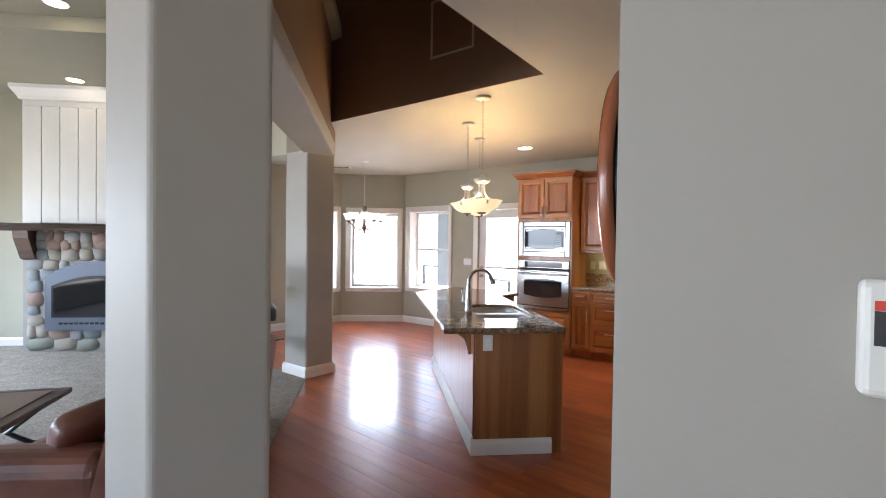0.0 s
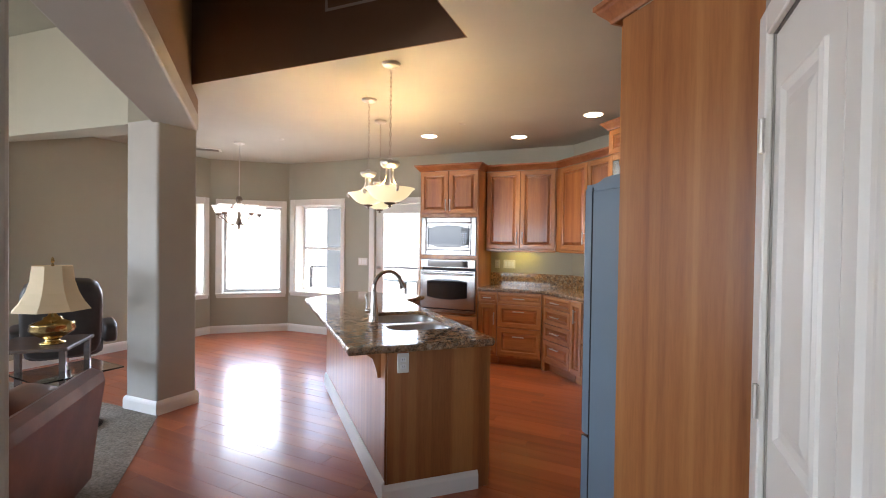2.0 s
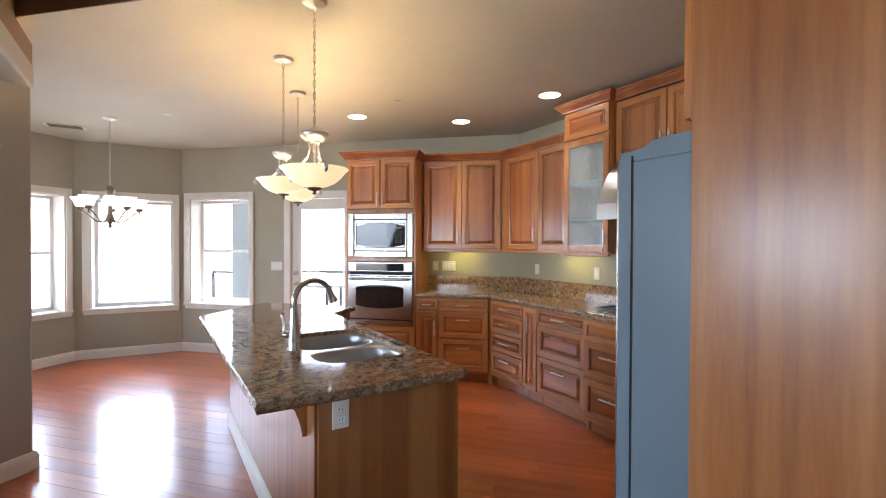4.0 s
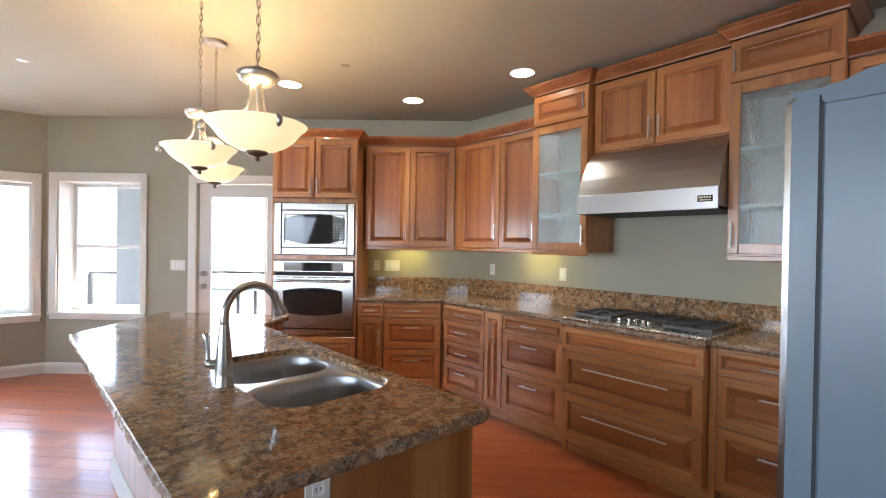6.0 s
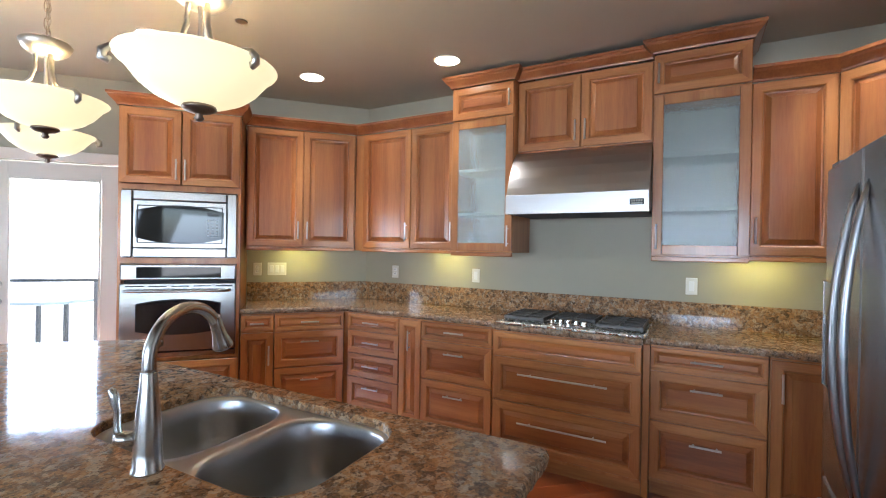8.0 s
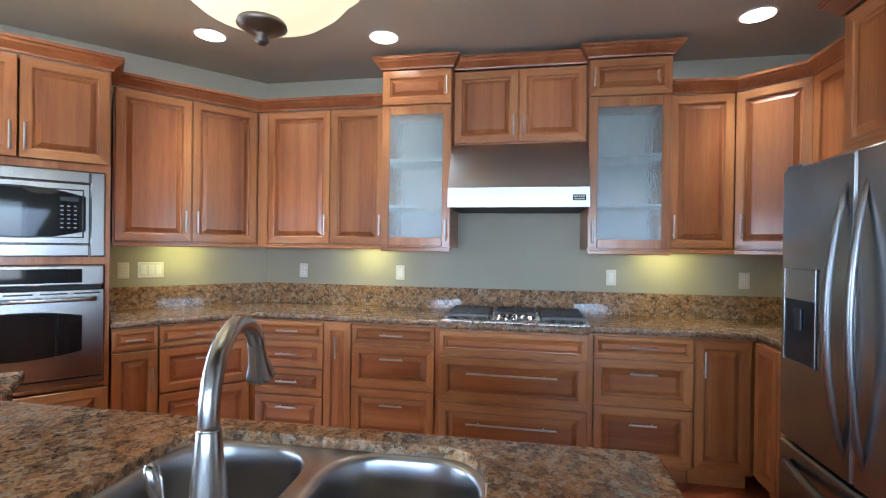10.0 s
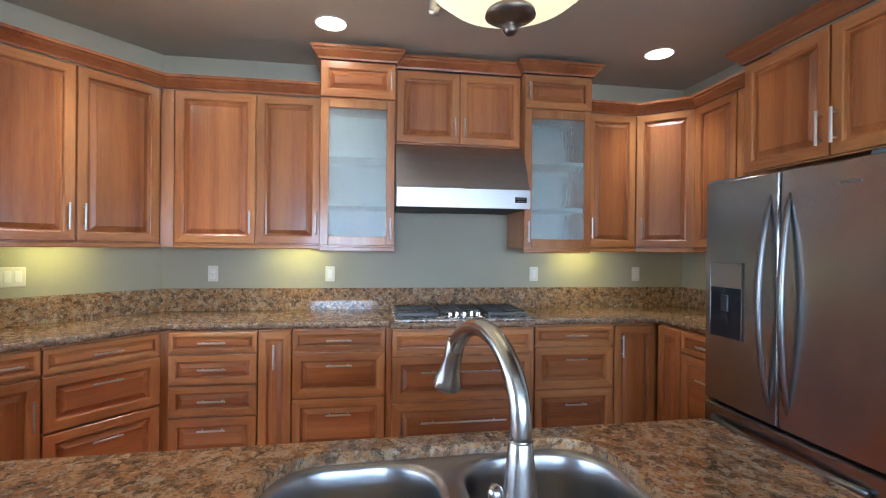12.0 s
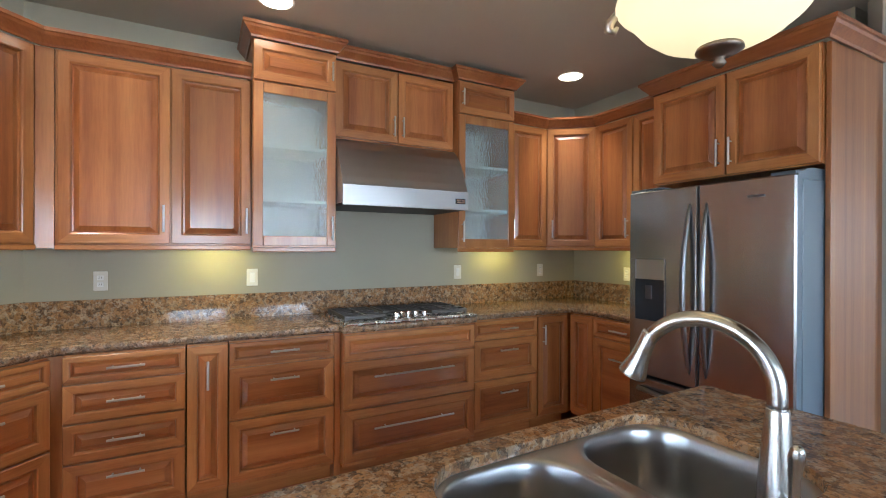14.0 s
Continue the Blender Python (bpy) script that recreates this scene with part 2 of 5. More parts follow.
def glow(name, color, strength, base=(0.9, 0.85, 0.7)):
    m = material(name, base, 0.35)
    b = m.node_tree.nodes["Principled BSDF"]
    b.inputs["Emission Color"].default_value = (*color, 1)
    b.inputs["Emission Strength"].default_value = strength
    return m


shade_glow = glow("lit_alabaster_glass", (1.0, 0.80, 0.42), 0.115, (0.80, 0.70, 0.48))
chand_glow = glow("lit_white_glass", (1.0, 0.93, 0.80), 0.22)
can_glow = glow("recessed_lamp", (1.0, 0.82, 0.58), 3.0)
cabinet_shelf = material("white_shelf", (0.72, 0.74, 0.72), 0.4)
cabinet_inner = paint("pale_cabinet_lining", (0.80, 0.82, 0.81), 0.5)
fabric_shade = material("cream_lampshade", (0.66, 0.52, 0.33), 0.8)
stone_deck = paint("pale_deck", (0.62, 0.60, 0.57), 0.8, 0.1)
siding = paint("pale_siding", (0.16, 0.175, 0.19), 0.7, 0.04)
ground_mat = paint("dry_pale_ground", (0.50, 0.47, 0.40), 0.9, 0.15)
rail_metal = material("dark_railing", (0.03, 0.032, 0.035), 0.4)
mortar = paint("pale_mortar", (0.30, 0.28, 0.25), 0.9, 0.1, 0.8)


# ---- mesh helpers ----
def part(name, bm, mat, parent=None, label="", m=None, smooth=False):
    """Links a bmesh as one mesh object, under a thing or a part."""
    bmesh.ops.recalc_face_normals(bm, faces=bm.faces)
    me = bpy.data.meshes.new(name)
    bm.to_mesh(me)
    bm.free()
    for x in (mat if isinstance(mat, (list, tuple)) else [mat]):
        me.materials.append(x)
    if smooth:
        for p in me.polygons:
            p.use_smooth = True
    ob = new(name, me)
    if parent:
        ob.parent = parent
    if m is not None:
        ob.matrix_basis = m
    if label:
        ob["label"] = label
    return ob


def thing(name, m, label, category, group="", kind=""):
    return_ob = new(name)
    return_ob.empty_display_size = 0.1
    return_ob.matrix_basis = m
    return tagged(return_ob, label, category, group, kind)


def box(bm, x0, x1, y0, y1, z0, z1, bevel=0.0, seg=1):
    vs = [bm.verts.new((x, y, z)) for z in (z0, z1) for x, y in ((x0, y0), (x1, y0), (x1, y1), (x0, y1))]
    fs = [bm.faces.new([vs[i] for i in q]) for q in ((3, 2, 1, 0), (4, 5, 6, 7), (0, 1, 5, 4), (1, 2, 6, 5), (2, 3, 7, 6), (3, 0, 4, 7))]
    if bevel:
        es = list({e for f in fs for e in f.edges})
        bmesh.ops.bevel(bm, geom=es, offset=bevel, segments=seg, affect="EDGES", profile=0.5)
    return bm


def one_box(*a, **k):
    return box(bmesh.new(), *a, **k)


def loft(bm, rings, closed=True, caps=True):
    """Joins rings of equally many points."""
    vr = [[bm.verts.new(p) for p in r] for r in rings]
    n = len(vr[0])
    for a, b in zip(vr, vr[1:]):
        for i in range(n if closed else n - 1):
            j = (i + 1) % n
            bm.faces.new((a[i], a[j], b[j], b[i]))
    if caps and closed:
        bm.faces.new(vr[0][::-1])
        bm.faces.new(vr[-1])
    return bm


def lathe(bm, profile, n=24, c=(0, 0), squash=1.0):
    """Turns a profile of (radius, z) about the upright axis."""
    return loft(bm, caps=profile[0][0] < 0.001, rings=[[(c[0] + max(r, 0.0004) * math.cos(6.28319 * i / n), c[1] + squash * max(r, 0.0004) * math.sin(6.28319 * i / n), z) for i in range(n)] for r, z in profile])


def tube(bm, pts, radii, n=10):
    """A round tube along points."""
    pts = [Vector(p) for p in pts]
    if not isinstance(radii, (list, tuple)):
        radii = [radii] * len(pts)
    rings, side = [], None
    for i, p in enumerate(pts):
        d = (pts[min(i + 1, len(pts) - 1)] - pts[max(i - 1, 0)]).normalized()
        if side is None:
            side = d.cross(Vector((0, 0, 1)) if abs(d.z) < 0.9 else Vector((0, 1, 0))).normalized()
        side = (side - d * side.dot(d)).normalized()
        up = d.cross(side)
        rings.append([p + radii[i] * (math.cos(6.28319 * k / n) * side + math.sin(6.28319 * k / n) * up) for k in range(n)])
    return loft(bm, rings)


def prism(bm, poly, z0, z1, bevel=0.0, seg=2):
    """An upright prism on a plan polygon, with its level edges rounded."""
    a = [bm.verts.new((x, y, z0)) for x, y in poly]
    b = [bm.verts.new((x, y, z1)) for x, y in poly]
    n = len(a)
    fs = [bm.faces.new(a[::-1]), bm.faces.new(b)]
    fs += [bm.faces.new((a[i], a[(i + 1) % n], b[(i + 1) % n], b[i])) for i in range(n)]
    if bevel:
        es = list({e for f in fs[:2] for e in f.edges})
        bmesh.ops.bevel(bm, geom=es, offset=bevel, segments=seg, affect="EDGES", profile=0.5)
    return bm


def sweep(bm, path, profile, closed=False):
    """Runs a moulding profile of (out, z) along a plan path; out is to the path's right, with mitred corners."""
    n = len(path)
    P = [Vector(p) for p in path]
    rings = []
    for i in range(n):
        ds = []
        if i > 0 or closed:
            ds.append((P[i] - P[i - 1]).normalized())
        if i < n - 1 or closed:
            ds.append((P[(i + 1) % n] - P[i]).normalized())
        ns = [Vector((d.y, -d.x)) for d in ds]
        m = sum(ns, Vector((0, 0))).normalized()
        k = 1 / max(0.3, m.dot(ns[0]))
        rings.append([(P[i].x + m.x * k * o, P[i].y + m.y * k * o, z) for o, z in profile])
    if closed:
        rings.append(rings[0])
    return loft(bm, rings, caps=not closed)


def rounded(w, h, r, n=5, c=(0, 0)):
    """Plan points of a rounded rectangle."""
    out = []
    for k, (sx, sy) in enumerate(((1, 1), (-1, 1), (-1, -1), (1, -1))):
        for i in range(n + 1):
            a = math.pi / 2 * (k + i / n)
            out.append((c[0] + sx * (w / 2 - r) + r * math.cos(a), c[1] + sy * (h / 2 - r) + r * math.sin(a)))
    return out


def at_wall(p, degrees):
    """A frame on a wall: x runs to the right as one faces it, y into it, z up."""
    return pose(p[0], p[1], 0, 0, 0, degrees)


def aim(a, b):
    return math.degrees(math.atan2(b[1] - a[1], b[0] - a[0]))


def setting(name, bm, mat, label, category, m=None, smooth=False):
    return tagged(part(name, bm, mat, None, "", m, smooth), label, category, "", "structure")


def wall_with_holes(name, a, b, z0, z1, thick, holes, mat, label):
    """An upright wall whose room face runs from a to b (room on the right hand); holes are (s0, s1, z0, z1)."""
    length = math.dist(a, b)
    xs = sorted({0, length, *[s for h in holes for s in h[:2]]})
    zs = sorted({z0, z1, *[z for h in holes for z in h[2:]]})
    bm = bmesh.new()
    grid = {}

    def v(x, y, z):
        k = (round(x, 4), y, round(z, 4))
        if k not in grid:
            grid[k] = bm.verts.new((x, y, z))
        return grid[k]

    def solid(i, j):
        if not (0 <= i < len(xs) - 1 and 0 <= j < len(zs) - 1):
            return False
        cx, cz = (xs[i] + xs[i + 1]) / 2, (zs[j] + zs[j + 1]) / 2
        return not any(h[0] < cx < h[1] and h[2] < cz < h[3] for h in holes)

    for i in range(len(xs) - 1):
        for j in range(len(zs) - 1):
            if not solid(i, j):
                continue
            x0, x1, w0, w1 = xs[i], xs[i + 1], zs[j], zs[j + 1]
            for y in (0, thick):
                bm.faces.new([v(x0, y, w0), v(x1, y, w0), v(x1, y, w1), v(x0, y, w1)])
            for ok, q in ((solid(i - 1, j), (x0, x0, w0, w1)), (solid(i + 1, j), (x1, x1, w0, w1))):
                if not ok:
                    bm.faces.new([v(q[0], 0, w0), v(q[0], thick, w0), v(q[0], thick, w1), v(q[0], 0, w1)])
            for ok, q in ((solid(i, j - 1), w0), (solid(i, j + 1), w1)):
                if not ok:
                    bm.faces.new([v(x0, 0, q), v(x1, 0, q), v(x1, thick, q), v(x0, thick, q)])
    return setting(name, bm, mat, label, "wall", at_wall(a, aim(a, b)))


def picture_frame(bm, w, h, width, depth, y0=0.0, x0=0.0, z0=0.0, bevel=0.004):
    """Four mitre-less bars round an opening of w by h whose lower left corner is x0, z0; it stands proud towards -y."""
    box(bm, x0 - width, x0, y0 - depth, y0, z0 - width, z0 + h + width, bevel)
    box(bm, x0 + w, x0 + w + width, y0 - depth, y0, z0 - width, z0 + h + width, bevel)
    box(bm, x0, x0 + w, y0 - depth, y0, z0 + h, z0 + h + width, bevel)
    box(bm, x0, x0 + w, y0 - depth, y0, z0 - width, z0, bevel)
    return bm


# ---- the large structure ----
CEIL, TALL, FAM = 2.77, 5.2, 3.62
K0, K1 = (4.39, 7.96), (1.02, 11.03)          # the angled wall with the door
B0, B1 = (-0.16, 11.09), (-1.95, 9.42)        # the bay's other wall
S_RANGE, S_FRIDGE = 4.39, 3.88                # planes of the range wall and the fridge wall
DOORWALL = aim(K1, K0)
BAYBACK = aim(B0, K1)
BAYSIDE = aim(B1, B0)

# walls of the kitchen and the bay; each runs from left to right as one faces it
WIN3 = (0.125, 1.035, 0.665, 2.085)
DOOR = (1.640, 2.585, 0.0, 2.075)
wall_with_holes("wall_door", K1, K0, 0, CEIL, 0.27, [WIN3, DOOR], wall_paint, "grey painted angled wall with window and glazed door")
WIN2 = (0.165, 1.075, 0.64, 2.06)
wall_with_holes("wall_bay", B0, K1, 0, CEIL, 0.27, [WIN2], wall_paint, "grey painted bay wall round the large window")
length_b = math.dist(B0, B1)
WIN1 = (length_b - 0.90, length_b - 0.10, 0.64, 2.07)
wall_with_holes("wall_bay_side", B1, B0, 0, CEIL, 0.27, [WIN1], wall_paint, "grey painted side wall of the bay with narrow window")
wall_with_holes("wall_range", K0, (S_RANGE, S_FRIDGE), 0, CEIL, 0.16, [], wall_paint, "grey painted wall behind the cooktop")
wall_with_holes("wall_fridge", (S_RANGE, S_FRIDGE), (2.24, S_FRIDGE), 0, CEIL, 0.16, [], wall_paint, "grey painted wall behind the refrigerator")

# corner pantry with its pair of doors, and the hall wall that turns off it
P0, P1 = (1.095, 2.882), (2.10, 3.96)
length_p = math.dist(P0, P1)
PANTRY = (0.10, 0.95, 0.0, 2.05)
wall_with_holes("wall_pantry", P1, P0, 0, CEIL, 0.12, [PANTRY], hall_paint, "grey painted angled wall of the corner pantry")
wall_with_holes("wall_hall", P0, (2.95, 1.13), 0, CEIL, 0.12, [], hall_paint, "grey painted hall wall with a rounded corner")
setting("pantry_back", one_box(2.26, 2.36, 1.9, 3.88, 0, CEIL), hall_paint, "plain wall closing the pantry", "wall")
wall_with_holes("wall_hall_back", (2.95, 1.13), (0.6, -0.9), 0, CEIL, 0.12, [], hall_paint, "grey painted wall behind the entry hall")
wall_with_holes("wall_hall_side", (0.6, -0.9), (-6.0, -0.9), 0, FAM, 0.12, [(2.5, 5.5, 0.6, 2.4)], hall_paint, "grey painted wall with a wide window")
WEST = [(1.2, 3.4, 0.5, 2.4), (4.4, 6.6, 0.5, 2.4), (7.4, 9.4, 0.5, 2.4)]
wall_with_holes("wall_family_side", (-6.0, -0.9), (-6.0, 9.25), 0, FAM, 0.12, WEST, wall_paint, "grey painted family room wall with tall windows")
wall_with_holes("wall_fireplace", (-6.0, 9.25), (-2.05, 9.25), 0, FAM, 0.12, [], wall_paint, "grey painted wall beside the fireplace")
setting("wall_dining_end", prism(bmesh.new(), [(-2.05, 9.25), (-1.95, 9.42), (-2.02, 9.55), (-2.15, 9.40)], 0, CEIL), wall_paint, "grey painted wall end", "wall")

# piers, beam and header round the family room
PIER = [(0.455, 3.955), (0.11, 3.872), (-0.21, 4.20), (-0.05, 4.40), (0.20, 4.40)]


def rounded_pier(name, poly, z0, z1, mat, label):
    bm = prism(bmesh.new(), poly, z0, z1)
    es = [e for e in bm.edges if abs(e.verts[0].co.z - e.verts[1].co.z) > 0.5]
    bmesh.ops.bevel(bm, geom=es, offset=0.022, segments=4, affect="EDGES", profile=0.5)
    return setting(name, bm, mat, label, "pier", smooth=False)


rounded_pier("pier", PIER, 0, 3.0, hall_paint, "grey painted pier with rounded corners")
COLUMN = [(-0.405, 7.765), (-0.112, 7.497), (0.150, 7.735), (-0.143, 8.003)]
rounded_pier("column", COLUMN, 0, 2.51, hall_paint, "grey painted square column with rounded corners")
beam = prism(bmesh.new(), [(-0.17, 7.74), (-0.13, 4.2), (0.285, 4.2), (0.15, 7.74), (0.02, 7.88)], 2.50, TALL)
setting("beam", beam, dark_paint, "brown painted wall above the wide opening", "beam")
soffit = prism(bmesh.new(), [(-0.174, 7.745), (-0.134, 4.2), (0.289, 4.2), (0.154, 7.745), (0.02, 7.89)], 2.485, 2.64, 0.018, 3)
setting("beam_soffit", soffit, hall_paint, "grey painted rounded underside of the beam", "beam")
header = prism(bmesh.new(), [(-0.17, 7.75), (-0.40, 7.77), (-2.15, 9.20), (-2.05, 9.32), (-0.15, 7.98)], 2.50, FAM)
setting("header", header, wall_paint, "pale painted wall above the dining opening", "wall")

# ceilings; the void over the hall reaches higher
V0, V1, V2 = (0.18, 7.30), (1.932, 5.674), (0.30, 3.92)
TH = 0.10
rim = [(4.60, 8.05), (1.10, 11.40), (-0.22, 11.45), (-2.35, 9.45), (-0.10, 7.90)]
lid = bmesh.new()
prism(lid, rim + [V0, V1, (4.60, 5.674)], CEIL, CEIL + TH)
prism(lid, [V1, V2, (0.30, -1.1), (4.60, -1.1), (4.60, 5.674)], CEIL, CEIL + TH)
setting("ceiling", lid, ceiling_paint, "cream textured kitchen ceiling", "ceiling")


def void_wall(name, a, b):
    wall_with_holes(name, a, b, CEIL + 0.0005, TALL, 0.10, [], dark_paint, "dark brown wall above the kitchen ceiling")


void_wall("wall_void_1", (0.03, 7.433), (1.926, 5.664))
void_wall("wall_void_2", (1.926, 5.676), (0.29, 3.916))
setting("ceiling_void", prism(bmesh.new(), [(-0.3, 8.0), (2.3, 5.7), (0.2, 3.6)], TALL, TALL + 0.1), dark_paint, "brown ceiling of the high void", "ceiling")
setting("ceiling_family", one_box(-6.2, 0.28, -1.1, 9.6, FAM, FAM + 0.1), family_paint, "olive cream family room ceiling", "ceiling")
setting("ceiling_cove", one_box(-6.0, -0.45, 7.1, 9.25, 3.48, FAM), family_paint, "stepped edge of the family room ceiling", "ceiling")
setting("wall_over_hall", one_box(0.16, 0.28, -1.0, 4.3, CEIL, TALL), hall_paint, "grey wall above the hall opening", "wall")

# ground outside
gb = bmesh.new()
for vx in ((-900, -900, -3.2), (900, -900, -3.2), (900, 900, -3.2), (-900, 900, -3.2)):
    gb.verts.new(vx)
gb.faces.new(gb.verts)
setting("ground", gb, ground_mat, "pale dry ground far below the deck", "ground")
setting("floor_base", prism(bmesh.new(), [(4.5, 3.7), (4.5, 8.0), (1.1, 11.15), (-0.2, 11.2), (-2.1, 9.5), (-6.1, 9.5), (-6.1, -1.0), (0.7, -1.0), (3.1, 1.1)], -0.2, -0.016), wood_dark, "subfloor beneath the boards", "floor")
setting("carpet", prism(bmesh.new(), [(-0.10, 7.50), (-0.02, 5.0), (0.05, 3.85), (0.05, -0.9), (-6.0, -0.9), (-6.0, 9.25), (-2.05, 9.25), (-1.1, 8.4)], -0.012, 0.006), carpet, "beige shaggy pile carpet of the family room", "carpet")

# baseboards
BASE = [(0, 0), (0.016, 0), (0.016, 0.085), (0.011, 0.105), (0.004, 0.118), (0, 0.12)]


def baseboard(name, path, closed=False):
    setting(name, sweep(bmesh.new(), path, BASE, closed), trim_paint, "white painted baseboard", "baseboard")


def along(a, b, s):
    k = s / math.dist(a, b)
    return (a[0] + (b[0] - a[0]) * k, a[1] + (b[1] - a[1]) * k)


baseboard("baseboard_bay", [B1, B0, K1, along(K1, K0, DOOR[0] - 0.09)])
baseboard("baseboard_column", COLUMN, True)
baseboard("baseboard_pier", PIER, True)
baseboard("baseboard_hearth_wall", [(-6.0, 9.25), (-4.2, 9.25)])
baseboard("baseboard_pantry", [along(P1, P0, 1.04), P0, (2.95, 1.13)])


# ---- kitchen cabinets ----
RM = at_wall(K0, -90)
DM = at_wall(K1, DOORWALL)
FM = at_wall((S_RANGE, S_FRIDGE), 180)
TOP = 0.945                                   # worktop height along the walls


def spot(m, x, y):
    v = m @ Vector((x, y, 0))
    return (v.x, v.y)


FRONT = [wood_v, wood_h, field_v, field_h]


def panel_front(x0, x1, z0, z1, y, t=0.021, fw=0.056, level=False):
    """A framed front with a raised field; y is the carcass face, the front stands t proud of it."""
    bm = bmesh.new()
    k = min(1.0, (min(x1 - x0, z1 - z0) - 0.03) / (2 * (fw + 0.034)))
    f = fw * k
    steps = [(0, 0), (0, 0.003 - t), (0.003, -t), (f - 0.009, -t), (f - 0.003, 0.004 - t), (f, 0.016 - t), (f + 0.008 * k, 0.017 - t), (f + 0.032 * k, 0.004 - t), (f + 0.034 * k, 0.001 - t)]
    vr = [[bm.verts.new(p) for p in ((x0 + i, y + d, z0 + i), (x1 - i, y + d, z0 + i), (x1 - i, y + d, z1 - i), (x0 + i, y + d, z1 - i))] for i, d in steps]
    for r, (a, b) in enumerate(zip(vr, vr[1:])):
        for i in range(4):
            fc = bm.faces.new((a[i], a[(i + 1) % 4], b[(i + 1) % 4], b[i]))
            fc.material_index = int(i in (0, 2)) if r < 5 else 2 + int(level)
    bm.faces.new(vr[-1]).material_index = 2 + int(level)
    bm.faces.new(vr[0][::-1])
    return bm


def pull(parent, x, y, z, length, upright):
    """A slim brushed bar on two posts."""
    bm = bmesh.new()
    h, o = length / 2, 0.030
    a, b = ((x, y - o, z - h), (x, y - o, z + h)) if upright else ((x - h, y - o, z), (x + h, y - o, z))
    tube(bm, [a, b], 0.0065, 8)
    for s in (-0.72, 0.72):
        p = (x, y - o, z + s * h) if upright else (x + s * h, y - o, z)
        tube(bm, [p, (p[0], y + 0.001, p[2])], 0.0042, 6)
    part("handle", bm, nickel, parent, "brushed nickel bar handle")


def add_front(unit, x0, x1, z0, z1, y, kind, hand=None, length=0.12):
    """kind: drawer, door or false; hand: where the bar sits (x, z as shares), upright for doors."""
    name = "door" if kind == "door" else "drawer_front"
    fr = part(name, panel_front(x0 + 0.0025, x1 - 0.0025, z0, z1, y, level=kind != "door"), FRONT, unit)
    if hand is not None:
        pull(fr, x0 + (x1 - x0) * hand[0], y - 0.021, z0 + (z1 - z0) * hand[1], length, kind == "door")
    return fr


def base_unit(m, x0, x1, face, label, rows, depth=0.565, top=0.90, side=True):
    """A floor unit between x0 and x1 whose carcass face is at y = face; rows are fronts."""
    u = thing("base_cabinet", m @ pose((x0 + x1) / 2, 0, 0), label, "cabinet", "floor cabinets")
    c = (x0 + x1) / 2
    bm = one_box(x0 - c + 0.0015, x1 - c - 0.0015, face, face + depth, 0.105, top)
    part("body", bm, wood_v, u)
    part("toe_kick", one_box(x0 - c + 0.0015, x1 - c - 0.0015, face + 0.07, face + depth, 0.0, 0.105), wood_h, u, "dark recessed plinth")
    for r in rows:
        add_front(u, r[0] - c, r[1] - c, r[2], r[3], face, *r[4:])
    return u


DR4 = [(0.768, 0.890), (0.580, 0.756), (0.390, 0.568), (0.130, 0.378)]
DR3 = [(0.768, 0.890), (0.478, 0.752), (0.130, 0.464)]


def drawers(x0, x1, zs, length):
    return [(x0, x1, a, b, "drawer", (0.5, 0.52 if b - a < 0.2 else 0.72), length) for a, b in zs]


FB = -0.575                                   # carcass face of the floor units
base_unit(DM, 3.50, 3.742, FB, "narrow reddish cherry floor cabinet with small drawer over door", [(3.50, 3.742, 0.768, 0.890, "drawer", (0.5, 0.5), 0.10), (3.50, 3.742, 0.13, 0.752, "door", (0.86, 0.72), 0.15)])
base_unit(DM, 3.745, 4.285, FB, "cherry floor cabinet with three drawers on the angled wall", drawers(3.745, 4.285, DR3, 0.14))
base_unit(RM, 0.292, 0.797, FB, "cherry floor cabinet with four drawers", drawers(0.292, 0.797, DR4, 0.155))
base_unit(RM, 0.80, 0.997, FB, "narrow cherry pull-out floor cabinet", [(0.80, 0.997, 0.13, 0.890, "door", (0.5, 0.80), 0.15)])
base_unit(RM, 1.0, 1.572, FB, "cherry floor cabinet with three drawers beside the cooktop", drawers(1.0, 1.572, DR3, 0.155))
base_unit(RM, 1.612, 2.522, FB - 0.07, "wide cherry cabinet with deep drawers below the cooktop", [(1.612, 2.522, 0.745, 0.890, "drawer"), (1.612, 2.522, 0.452, 0.730, "drawer", (0.5, 0.66), 0.55), (1.612, 2.522, 0.13, 0.438, "drawer", (0.5, 0.62), 0.55)], 0.64)
base_unit(RM, 2.562, 3.128, FB, "cherry floor cabinet with three drawers near the corner", drawers(2.562, 3.128, DR3, 0.155))
base_unit(RM, 3.131, 3.455, FB, "cherry corner floor cabinet with tall door", [(3.135, 3.44, 0.13, 0.890, "door", (0.16, 0.82), 0.15)])
for s0, s1 in ((1.572, 1.612), (2.522, 2.562)):
    f = thing("filler_strip", RM @ pose((s0 + s1) / 2, 0, 0), "plain cherry filler strip between floor cabinets", "filler", "filler strips")
    part("strip", one_box(-0.0185, 0.0185, FB - 0.012, FB + 0.5, 0.0, 0.90, 0.002), wood_v, f)
base_unit(FM, 0.60, 0.84, FB - 0.035, "cherry corner floor cabinet with narrow door", [(0.605, 0.84, 0.13, 0.890, "door")])
base_unit(FM, 0.843, 1.345, FB - 0.035, "cherry floor cabinet with drawers beside the refrigerator", [(0.843, 1.345, 0.768, 0.890, "drawer", (0.5, 0.5), 0.15), (0.843, 1.345, 0.13, 0.752, "drawer", (0.5, 0.8), 0.15)])
blind = thing("corner_filler", pose(0, 0, 0), "cherry carcass in the blind corner", "cabinet")
